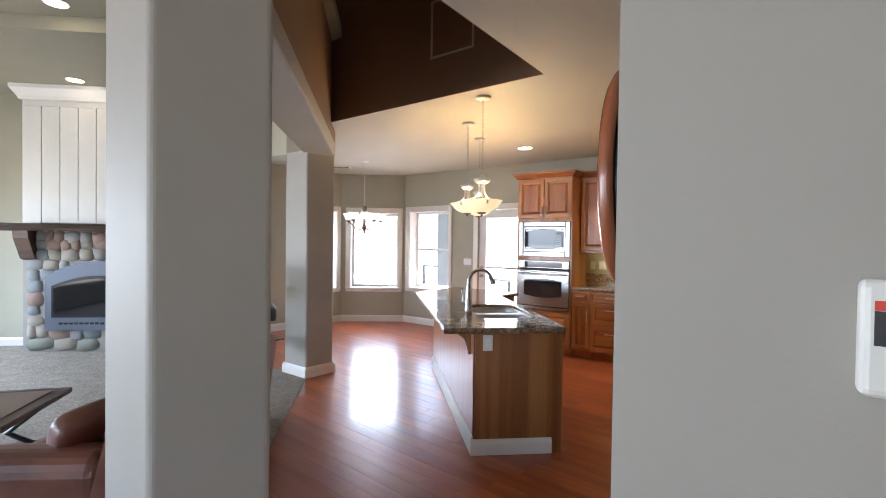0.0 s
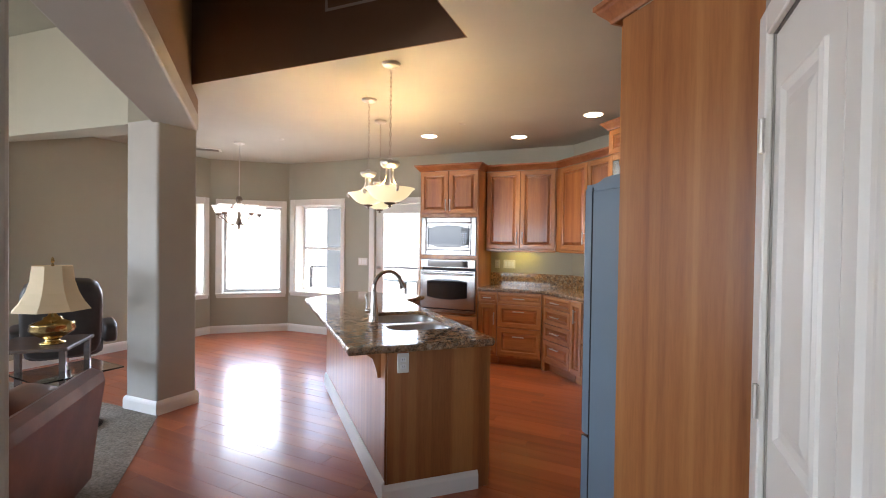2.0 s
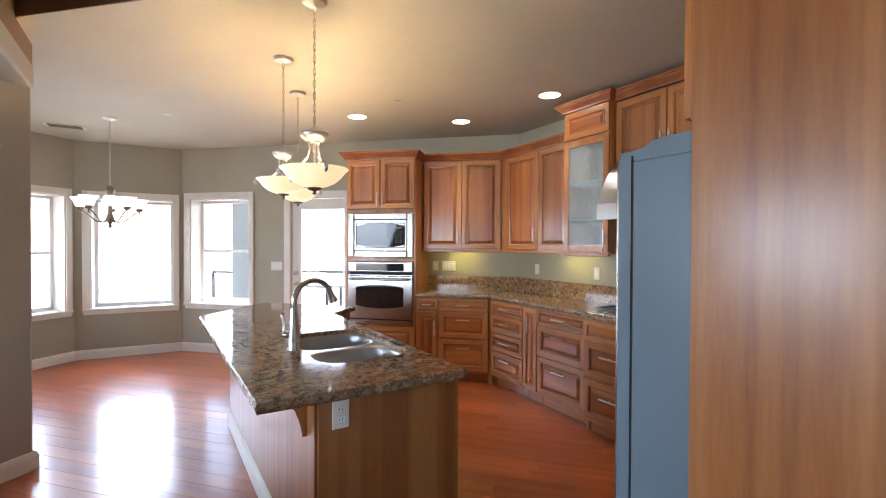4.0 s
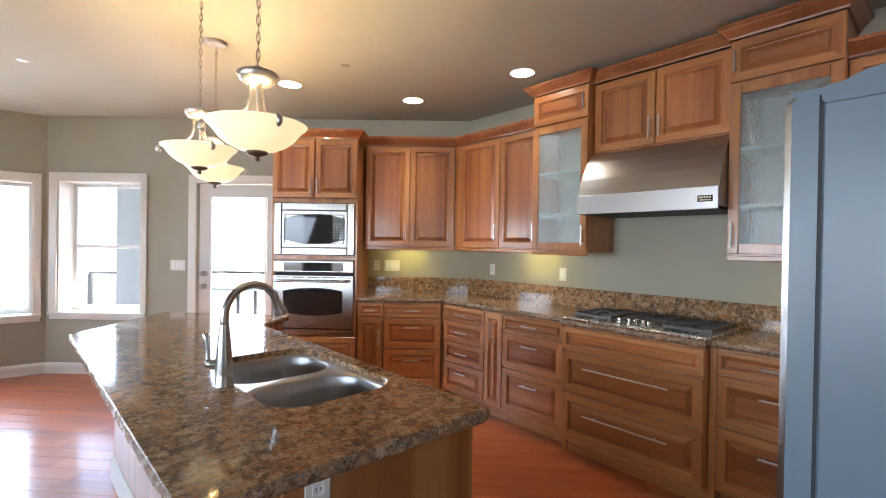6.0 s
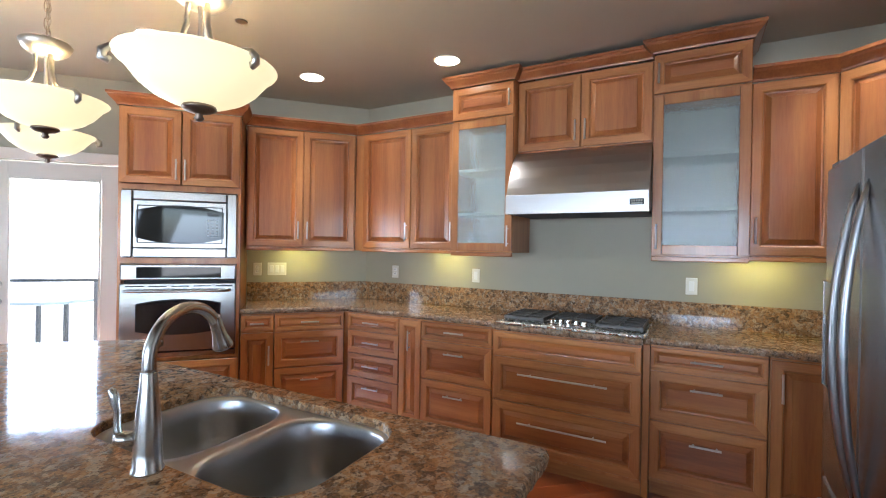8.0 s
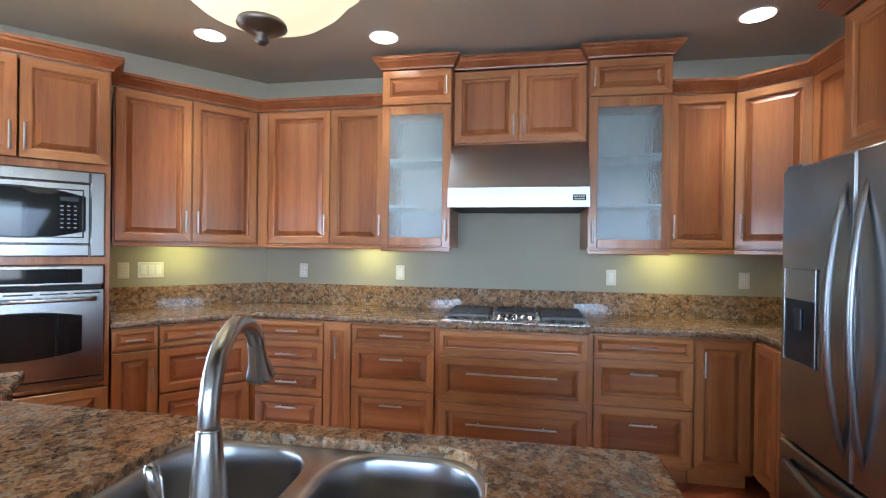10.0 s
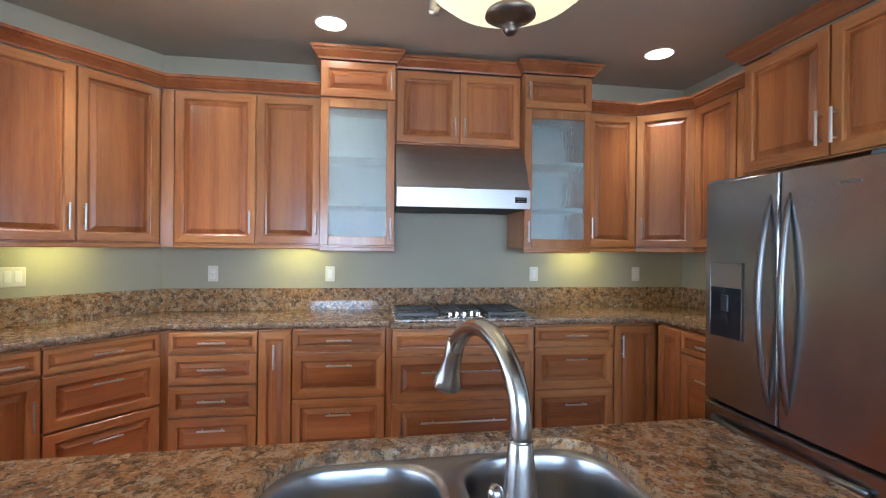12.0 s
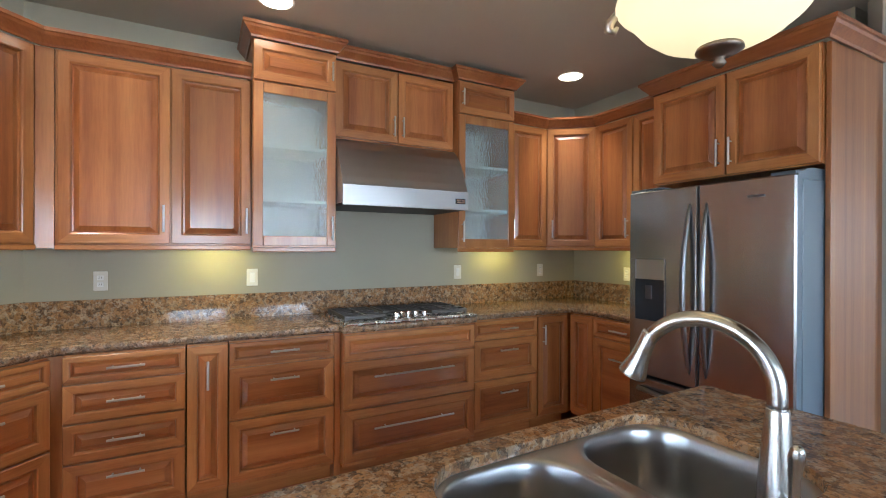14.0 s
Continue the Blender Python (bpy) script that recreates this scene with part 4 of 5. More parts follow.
for i in range(5):
    kx_, ky_ = -0.10 + i * 0.05, -0.155 - (0.028 if i in (0, 4) else 0.0)
    part("knob", lathe(bmesh.new(), [(0, 0.0145), (0.023, 0.0145), (0.023, 0.018), (0.019, 0.022), (0.0175, 0.046), (0.014, 0.050), (0.0, 0.050)], 18, (kx_, ky_)), chrome, cook, "chrome control knob", smooth=False)

hood = thing("range_hood", RM @ pose(2.086, 0, 0), "wide stainless steel range hood", "range hood")
hw = 0.4515
prof = [(-0.005, 1.70), (-0.005, 2.132), (-0.335, 2.132), (-0.372, 2.105), (-0.412, 2.060), (-0.452, 2.000), (-0.488, 1.930), (-0.516, 1.862), (-0.532, 1.812), (-0.532, 1.70)]
part("canopy", loft(bmesh.new(), [[(x, y, z) for y, z in prof] for x in (-hw, hw)]), steel_hood, hood)
part("lip", one_box(-hw - 0.001, hw + 0.001, -0.549, -0.533, 1.680, 1.812, 0.003), steel_hood, hood, "bright brushed steel front band")
part("underside", one_box(-hw + 0.01, hw - 0.01, -0.53, -0.02, 1.682, 1.699), rubber, hood, "dark filter underside")
badge = part("badge", one_box(0.345, 0.425, -0.553, -0.5495, 1.722, 1.759, 0.001), black_plastic, hood, "small dark maker's plate")
for i in range(5):
    part("mark", one_box(0.352 + i * 0.0135, 0.362 + i * 0.0135, -0.5545, -0.5535, 1.741, 1.753), chrome, badge)
part("mark", one_box(0.353, 0.417, -0.5545, -0.5535, 1.728, 1.735), chrome, badge)

# ---- ovens ----
TFM = DM @ pose(3.09, TF, 0)


def lens(w, h, sag, n=12):
    """Outline of a panel with bowed top and bottom, in x and z."""
    top = [(-w / 2 + w * i / n, h / 2 - sag * (2 * i / n - 1) ** 2) for i in range(n + 1)]
    return top + [(x, -z) for x, z in top[::-1]]


def plate(bm, outline, y0, y1, c):
    return loft(bm, [[(c[0] + x, y, c[1] + z) for x, z in outline] for y in (y0, y1)])


key_print = material("grey_key_print", (0.22, 0.24, 0.27), 0.5)
micro = thing("microwave", TFM, "built-in stainless steel microwave oven", "microwave")
part("body", one_box(-0.36, 0.36, 0.01, 0.45, 1.345, 1.818), rubber, micro)
part("trim_kit", picture_frame(bmesh.new(), 0.614, 0.345, 0.072, 0.022, 0.004, -0.307, 1.408, 0.008), steel_h, micro)
mdoor = part("door", one_box(-0.305, 0.305, -0.012, 0.008, 1.410, 1.751, 0.004), steel_h, micro)
part("window", plate(bmesh.new(), lens(0.575, 0.285, 0.045), -0.016, -0.0125, (0.0, 1.58)), dark_glass, mdoor, "black bowed window")
part("bezel", picture_frame(bmesh.new(), 0.545, 0.262, 0.006, 0.005, -0.0165, -0.2725, 1.449, 0.001), black_plastic, mdoor, "thin dark bezel")
keypad = part("keypad", one_box(0.165, 0.262, -0.0180, -0.0162, 1.485, 1.68, 0.001), dark_glass, mdoor, "black keypad")
for r in range(6):
    for c in range(3):
        part("key", one_box(0.176 + c * 0.029, 0.190 + c * 0.029, -0.0186, -0.0181, 1.497 + r * 0.024, 1.504 + r * 0.024), key_print, keypad)
part("display", one_box(0.174, 0.255, -0.0188, -0.0181, 1.648, 1.672), black_plastic, keypad)

oven = thing("wall_oven", TFM, "built-in stainless steel wall oven with dark window", "oven")
part("body", one_box(-0.36, 0.36, 0.01, 0.55, 0.61, 1.285), rubber, oven)
cp = part("control_panel", one_box(-0.377, 0.377, -0.026, 0.006, 1.172, 1.290, 0.010, 2), steel_h, oven)
part("display", one_box(-0.275, 0.275, -0.0295, -0.0265, 1.190, 1.268, 0.002), dark_glass, cp, "dark control display")
od = part("oven_door", one_box(-0.377, 0.377, -0.034, 0.006, 0.655, 1.150, 0.006, 2), steel_h, oven)
part("window", plate(bmesh.new(), lens(0.55, 0.26, 0.03), -0.040, -0.0345, (0.0, 0.905)), dark_glass, od, "dark bowed window")
bm = tube(bmesh.new(), [(-0.34 + 0.68 * i / 10, -0.070 - 0.014 * math.sin(math.pi * i / 10), 1.098) for i in range(11)], 0.011, 10)
for x in (-0.33, 0.33):
    tube(bm, [(x, -0.07, 1.098), (x, -0.033, 1.098)], 0.008, 8)
part("handle", bm, steel_h, od, "long bowed steel handle", smooth=True)
for i in range(5):
    part("vent_slot", one_box(-0.34 + i * 0.145, -0.225 + i * 0.145, -0.0365, -0.0342, 1.126, 1.134), rubber, od)
part("bottom_trim", one_box(-0.377, 0.377, -0.022, 0.006, 0.608, 0.648, 0.004), steel_h, oven)

# ---- refrigerator ----
fridge = thing("refrigerator", FM @ pose(1.822, 0, 0), "stainless steel french door refrigerator with water dispenser", "refrigerator")
FW, FY = 0.442, -0.828
part("body", one_box(-FW, FW, FY, -0.03, 0.03, 1.735, 0.004), fridge_side, fridge, "grey coated cabinet")
part("grille", one_box(-FW + 0.01, FW - 0.01, FY - 0.01, FY + 0.05, 0.0, 0.075), rubber, fridge)


def bowed(x0, x1, z0, z1, n=8, sag=0.012, t=0.055):
    """A door skin that swells slightly across the whole fridge's width."""
    bm = bmesh.new()
    rings = []
    for i in range(n + 1):
        x = x0 + (x1 - x0) * (i - 1) / (n - 2) if 0 < i < n else (x0 if i == 0 else x1)
        x += 0.007 * ((i == 1) - (i == n - 1))
        y = FY - 0.006 - t - sag * (1 - (x / FW) ** 2)
        e = 0.012 if i in (0, n) else 0.0
        rings.append([(x, FY - 0.006, z0), (x, y + 0.010 + e, z0), (x, y + e, z0 + 0.008), (x, y + e, z1 - 0.008), (x, y + 0.010 + e, z1), (x, FY - 0.006, z1)])
    loft(bm, rings)
    # the steel ends take the body's dark blue-grey, a dimmer reflection put into colour
    for f in bm.faces:
        f.material_index = int(len(f.verts) > 4)
    return bm


SKIN = [steel_v, fridge_side]
dl = part("door", bowed(-FW, -0.004, 0.665, 1.752), SKIN, fridge)
dr = part("door", bowed(0.004, FW, 0.665, 1.752), SKIN, fridge)
dz = part("freezer_drawer", bowed(-FW, FW, 0.085, 0.652), SKIN, fridge)
for d, x in ((dl, -0.045), (dr, 0.045)):
    bm = bmesh.new()
    rings = []
    for i in range(13):
        u = i / 12
        z = 0.72 + 0.95 * u
        o = 0.004 + 0.058 * math.sin(math.pi * u) ** 0.8
        y = FY - 0.070 - o
        xx = x + math.copysign(0.009 * math.sin(math.pi * u), x)
        rings.append([(xx + (0.005 + 0.010 * math.sin(math.pi * u) ** 0.5) * math.cos(6.28319 * k / 10), y + 0.010 + (0.004 + 0.008 * math.sin(math.pi * u) ** 0.5) * math.sin(6.28319 * k / 10), z) for k in range(10)])
    loft(bm, rings)
    part("handle", bm, steel_bar, d, "long bowed steel handle", smooth=True)
bm = tube(bmesh.new(), [(-0.36 + 0.72 * i / 10, FY - 0.078 - 0.045 * math.sin(math.pi * i / 10), 0.585) for i in range(11)], 0.015, 8)
part("handle", bm, steel_bar, dz, "wide bowed steel handle", smooth=True)
disp = part("dispenser", picture_frame(bmesh.new(), 0.19, 0.355, 0.006, 0.006, FY - 0.072, -0.385, 0.995, 0.001), steel_v, dl, "water and ice dispenser")
part("panel", one_box(-0.385, -0.195, FY - 0.0755, FY - 0.0615, 1.235, 1.35), steel_hood, disp)
# a flat plate standing proud; its near-black colour paints the well's shaded depth
part("recess", one_box(-0.385, -0.195, FY - 0.0735, FY - 0.061, 0.995, 1.233), material("dispenser_well_shade", (0.012, 0.019, 0.030), 0.22), disp, "flat blue-black plate coloured as the shaded recess")
part("spout", one_box(-0.315, -0.27, FY - 0.082, FY - 0.0735, 1.12, 1.20, 0.003), bluegrey_metal, disp)
part("badge", one_box(0.245, 0.320, FY - 0.0725, FY - 0.0660, 1.660, 1.671, 0.001), steel_bar, dr, "small maker's badge")
for x in (-0.385, 0.385):
    hc = [(FY - 0.050, 1.7525), (FY - 0.050, 1.766), (FY - 0.004, 1.766), (FY + 0.030, 1.772), (FY + 0.060, 1.785), (FY + 0.10, 1.790), (FY + 0.21, 1.790), (FY + 0.25, 1.780), (FY + 0.275, 1.758), (FY + 0.28, 1.736), (FY - 0.004, 1.736), (FY - 0.004, 1.7525)]
    part("hinge_cover", loft(bmesh.new(), [[(xx, y, z) for y, z in hc] for xx in (x - 0.05, x + 0.05)]), fridge_side, fridge, "grey domed hinge cover")
part("gasket", one_box(-FW + 0.006, FW - 0.006, FY - 0.006, FY - 0.0005, 0.09, 1.74), rubber, fridge, "dark door seal")

# ---- outlets, switches ----


def outlet(m, x, y, z, gang=1, switch=False, name="wall_outlet", label="white duplex wall outlet"):
    w = 0.07 + 0.046 * (gang - 1)
    o = thing(name, m @ pose(x, y, z), label, "switch" if switch else "outlet", "wall plates")
    part("plate", one_box(-w / 2, w / 2, -0.006, -0.0005, -0.057, 0.057, 0.003), white_plastic, o)
    for g in range(gang):
        gx = (g - (gang - 1) / 2) * 0.046
        if switch:
            part("rocker", one_box(gx - 0.016, gx + 0.016, -0.0105, -0.0062, -0.033, 0.033, 0.002), white_vinyl, o)
        else:
            for zz in (-0.02, 0.02):
                s = part("socket", one_box(gx - 0.016, gx + 0.016, -0.0085, -0.0062, zz - 0.014, zz + 0.014, 0.004), white_vinyl, o)
                for xx in (-0.006, 0.006):
                    part("slot", one_box(gx + xx - 0.001, gx + xx + 0.001, -0.0092, -0.0084, zz - 0.004, zz + 0.006), rubber, s)
    return o


for s, sw in ((0.345, False), (1.17, True), (2.765, True), (3.65, False)):
    outlet(RM, s, 0, 1.212, 1, sw, label="white rocker switch on the grey wall" if sw else "white duplex outlet on the grey wall")
outlet(FM, 0.626, 0, 1.195, 1, False)
outlet(DM, 3.745, 0, 1.224, 3, True, "wall_switch", "white triple switch plate by the oven cabinet")
outlet(DM, 3.58, 0, 1.222, 1, False)
outlet(DM, 1.440, 0, 1.19, 3, True, "wall_switch", "white triple switch plate beside the glazed door")
outlet(EM, 0.088, -0.016, 0.805, 1, False, label="white duplex outlet on the island's wooden end")

# lights under the wall cabinets
for m, x in ((DM, 3.93), (RM, 0.95), (RM, 3.12), (FM, 0.80)):
    u = thing("under_cabinet_light", m @ pose(x, -0.17, U0 - 0.0005), "slim white light strip below a wall cabinet", "light", "strip lights")
    part("housing", one_box(-0.15, 0.15, -0.02, 0.02, -0.014, 0.0, 0.002), white_plastic, u)
    la = bpy.data.lights.new("strip_lamp", "AREA")
    la.shape, la.size, la.size_y, la.energy, la.color = "RECTANGLE", 0.28, 0.02, 0.15, (1.0, 0.80, 0.16)
    lo = new("strip_lamp", la)
    lo.matrix_basis = m @ pose(x, -0.17, U0 - 0.020, 24, 0, 0)


# ---- windows and the glazed door ----
def window(name, m, hole, hung, label):
    """Casing, reveal, vinyl frame and panes in an opening (x0, x1, z0, z1) of a wall frame."""
    x0, x1, z0, z1 = hole
    w = thing(name, m, label, "window", "", "structure")
    c = bmesh.new()
    box(c, x0 - 0.085, x0, -0.02, -0.0005, z0, z1 + 0.085, 0.004)
    box(c, x1, x1 + 0.07, -0.02, -0.0005, z0, z1 + 0.085, 0.004)
    box(c, x0, x1, -0.02, -0.0005, z1, z1 + 0.085, 0.004)
    part("casing", c, trim_paint, w)
    part("window_sill", one_box(x0 - 0.085, x1 + 0.07, -0.035, 0.195, z0 - 0.028, z0 + 0.002, 0.006, 2), trim_paint, w)
    part("apron", one_box(x0 - 0.075, x1 + 0.06, -0.016, -0.0005, z0 - 0.075, z0 - 0.029, 0.003), trim_paint, w)
    r = bmesh.new()
    box(r, x0, x0 + 0.012, 0.0, 0.195, z0 + 0.002, z1)
    box(r, x1 - 0.012, x1, 0.0, 0.195, z0 + 0.002, z1)
    box(r, x0 + 0.012, x1 - 0.012, 0.0, 0.195, z1 - 0.012, z1)
    part("reveal", r, trim_paint, w)
    f = picture_frame(bmesh.new(), x1 - x0 - 0.1, z1 - z0 - 0.1, 0.049, 0.06, 0.255, x0 + 0.05, z0 + 0.05, 0.004)
    fr = part("window_frame", f, white_vinyl, w, "white vinyl frame")
    zm = (z0 + z1) / 2
    if hung:
        part("meeting_rail", one_box(x0 + 0.05, x1 - 0.05, 0.197, 0.247, zm - 0.022, zm + 0.022, 0.004), white_vinyl, w)
    for a, b in (((z0 + 0.05, zm - 0.022), (zm + 0.022, z1 - 0.05)) if hung else ((z0 + 0.05, z1 - 0.05),)):
        p = part("pane", one_box(x0 + 0.05, x1 - 0.05, 0.222, 0.226, a, b), clear_glass, w, "clear window pane")
        p.visible_shadow = False
    return w


def sky_light(m, hole, watts, fall=0.45):
    """The sky's light in a window's opening, outside the pane."""
    x0, x1, z0, z1 = hole
    c = m @ Vector(((x0 + x1) / 2, 0.29, (z0 + z1) / 2))
    window_light("bay_window_light", c, m @ Vector(((x0 + x1) / 2, -0.71, (z0 + z1) / 2 - fall)), x1 - x0 - 0.06, z1 - z0 - 0.06, watts, 130)


sky_light(at_wall(B0, BAYBACK), WIN2, 3.0)
sky_light(at_wall(B1, BAYSIDE), WIN1, 2.0)


window("window_3", DM, WIN3, True, "white double-hung window beside the glazed door")
window("window_2", at_wall(B0, BAYBACK), WIN2, False, "large fixed white window of the bay")
window("window_1", at_wall(B1, BAYSIDE), WIN1, True, "narrow white double-hung window of the bay")

d0, d1, dz1 = DOOR[0], DOOR[1], DOOR[3]
door = thing("door_1", DM, "white glazed door to the deck", "door", "", "structure")
c = bmesh.new()
box(c, d0 - 0.085, d0, -0.022, -0.0005, 0, dz1 + 0.085, 0.004)
box(c, d1, d1 + 0.085, -0.022, -0.0005, 0, dz1 + 0.085, 0.004)
box(c, d0, d1, -0.022, -0.0005, dz1, dz1 + 0.085, 0.004)
part("casing", c, trim_paint, door)
lf = bmesh.new()
a0, a1 = d0 + 0.012, d1 - 0.012
for q in ((a0, a0 + 0.117, 0.012, dz1 - 0.01), (a1 - 0.19, a1, 0.012, dz1 - 0.01), (a0 + 0.117, a1 - 0.19, 0.012, 0.26), (a0 + 0.117, a1 - 0.19, dz1 - 0.133, dz1 - 0.01)):
    box(lf, q[0], q[1], 0.03, 0.075, q[2], q[3], 0.002)
leaf = part("leaf", lf, door_paint, door)
part("glazing_bead", picture_frame(bmesh.new(), a1 - a0 - 0.337, dz1 - 0.423, 0.015, 0.012, 0.03, a0 + 0.132, 0.275, 0.003), door_paint, leaf)
p = part("pane", one_box(a0 + 0.117, a1 - 0.19, 0.05, 0.055, 0.26, dz1 - 0.133), clear_glass, leaf, "clear glass pane")
p.visible_shadow = False
for z, r in ((0.967, 0.027), (1.105, 0.025)):
    k = part("knob" if z < 1 else "deadbolt", tube(bmesh.new(), [(a0 + 0.06, 0.031, z), (a0 + 0.06, 0.022, z), (a0 + 0.06, 0.012, z), (a0 + 0.06, -0.012, z), (a0 + 0.06, -0.03, z)], [0.03, 0.03, 0.012, 0.012, r], 14), nickel, leaf, "satin nickel hardware", smooth=True)

# ---- deck outside ----
deck = setting("deck", prism(bmesh.new(), [spot(DM, -3.0, 0.18), spot(DM, 4.4, 0.18), spot(DM, 4.4, 2.6), spot(DM, -3.0, 2.6)], -0.25, -0.06), stone_deck, "pale deck outside the glazed door", "deck")
rail = thing("deck_railing", DM @ pose(0, 2.15, -0.06), "dark metal deck railing", "railing")
part("top_rail", one_box(0.4, 4.2, -0.03, 0.03, 1.02, 1.06, 0.006), rail_metal, rail)
part("bottom_rail", one_box(0.4, 4.2, -0.02, 0.02, 0.10, 0.13), rail_metal, rail)
part("top_rail", one_box(-1.25, -0.72, -0.03, 0.03, 0.98, 1.02, 0.006), rail_metal, rail)
part("bottom_rail", one_box(-1.25, -0.72, -0.02, 0.02, 0.10, 0.13), rail_metal, rail)
for x in (-1.24, -0.74, 0.42, 1.65, 2.9, 4.15):
    part("post", one_box(x - 0.03, x + 0.03, -0.03, 0.03, 0.0, 0.9795 if x < 0 else 1.0195, 0.004), rail_metal, rail)
wing = setting("outer_wall", one_box(-0.68, 0.36, 1.94, 2.08, -3.2, 2.95), siding, "pale siding of the house beyond the window", "wall", m=DM)
setting("eave", prism(bmesh.new(), [spot(DM, -2.6, 0.165), spot(DM, 4.9, 0.165), spot(DM, 5.4, 1.75), spot(DM, -3.4, 1.75)], 2.95, 3.1), siding, "pale soffit of the roof edge", "roof")
setting("roof", prism(bmesh.new(), [(5.6, -1.4), (5.6, 8.6), (1.4, 12.4), (-0.3, 12.6), (-2.6, 10.2), (-6.3, 10.2), (-6.3, -1.4)], TALL + 0.2, TALL + 0.3), siding, "plain roof over the house", "roof")
patio = thing("patio_table", pose(3.45, 12.05, -0.06), "round dark patio table on the deck", "table")
part("tabletop", lathe(bmesh.new(), [(0, 0.775), (0.56, 0.775), (0.575, 0.785), (0.575, 0.815), (0.56, 0.825), (0, 0.825)], 32), material("slate_blue_tabletop", (0.16, 0.20, 0.22), 0.35), patio, "slate blue round top")
for x, y in ((-0.10, 0.10), (0.10, -0.10)):
    part("leg", tube(bmesh.new(), [(x, y, 0.7748), (x, y, 0.06), (x * 1.6, y * 1.6, 0.0)], 0.032, 10), rail_metal, patio)
part("foot_plate", lathe(bmesh.new(), [(0, 0.0005), (0.30, 0.0005), (0.30, 0.016), (0.27, 0.024), (0, 0.024)], 28), rail_metal, patio)

# ---- pantry doors, hall wall ----
PM = at_wall(P1, aim(P1, P0))
pantry = thing("door_2", PM, "pair of white panelled pantry doors, closed", "door", "", "structure")
c = bmesh.new()
q0, q1, qz = PANTRY[0], PANTRY[1], PANTRY[3]
box(c, q0 - 0.075, q0, -0.018, -0.0005, 0, qz + 0.075, 0.004)
box(c, q1, q1 + 0.085, -0.018, -0.0005, 0, qz + 0.075, 0.004)
box(c, q0, q1, -0.018, -0.0005, qz, qz + 0.075, 0.004)
part("casing", c, trim_paint, pantry)
mid = (q0 + q1) / 2
for x0, x1, hx in ((q0 + 0.003, mid - 0.0015, q0), (mid + 0.0015, q1 - 0.003, q1)):
    lb = bmesh.new()
    box(lb, x0, x1, 0.004, 0.03, 0.01, qz - 0.004)
    lf = part("leaf", lb, door_paint, pantry)
    for z0, z1 in ((0.22, 0.86), (1.02, 1.90)):
        bm = bmesh.new()
        steps = [(0, 0.0039), (0.002, -0.003), (0.014, -0.007), (0.024, -0.002), (0.03, 0.001), (0.05, 0.001), (0.075, -0.005)]
        loft(bm, [[(x0 + 0.075 + i, y, z0 + i), (x1 - 0.075 - i, y, z0 + i), (x1 - 0.075 - i, y, z1 - i), (x0 + 0.075 + i, y, z1 - i)] for i, y in steps])
        part("panel", bm, door_paint, lf)
    for z in (0.28, 1.10, 1.79):
        bm = bmesh.new()
        tube(bm, [(hx, -0.024, z - 0.045), (hx, -0.024, z + 0.045)], 0.0065, 8)
        box(bm, hx - 0.012, hx + 0.012, -0.0205, -0.0182, z - 0.044, z + 0.044)
        part("hinge", bm, nickel, lf, "satin nickel hinge")
lever = bmesh.new()
tube(lever, [(mid - 0.05, 0.003, 0.92), (mid - 0.05, -0.008, 0.92)], 0.028, 14)
tube(lever, [(mid - 0.05, -0.006, 0.92), (mid - 0.05, -0.055, 0.92), (mid - 0.07, -0.062, 0.922), (mid - 0.12, -0.060, 0.925), (mid - 0.15, -0.05, 0.935)], [0.010, 0.010, 0.009, 0.008, 0.007], 10)
part("lever_handle", lever, nickel, pantry, "curved satin nickel lever handle", smooth=True)

mirror = thing("wall_mirror", PM @ pose(length_p - 0.106, 0, 1.612), "oval convex mirror in a red-brown wooden frame", "mirror")


def oval(steps, squash=0.58, caps=False):
    """Rings of an upright oval on the wall, of (half height, stand-off)."""
    return loft(bmesh.new(), [[(max(r, 0.0005) * squash * math.cos(6.28319 * i / 40), y, max(r, 0.0005) * math.sin(6.28319 * i / 40)) for i in range(40)] for r, y in steps], caps=caps)


part("frame", oval([(0.104, -0.018), (0.118, -0.015), (0.132, -0.014), (0.140, -0.018), (0.138, -0.026), (0.129, -0.032), (0.115, -0.032), (0.104, -0.027)]), wood_mirror, mirror, smooth=True)
part("glass", oval([(0.0, -0.036), (0.04, -0.035), (0.08, -0.032), (0.095, -0.030), (0.106, -0.028)]), mirror_glass, mirror, "convex mirror glass", smooth=True)
part("backing", oval([(0.112, -0.0005), (0.114, -0.0155), (0.121, -0.0165)], caps=True), black_plastic, mirror, "black back box")

HM = at_wall(P0, aim(P0, (2.95, 1.13)))
th = thing("thermostat", HM @ pose(0.256, 0, 1.455), "white wall thermostat with a small dark and red display", "thermostat")
part("case", one_box(-0.062, 0.062, -0.020, -0.0005, -0.047, 0.047, 0.007, 3), white_plastic, th)
part("display", one_box(-0.053, 0.04, -0.0215, -0.0202, -0.005, 0.022), black_plastic, th, "dark display")
part("mark", one_box(-0.053, 0.0, -0.0215, -0.0202, 0.0225, 0.03), material("red_mark", (0.6, 0.05, 0.03), 0.5), th, "red stripe")

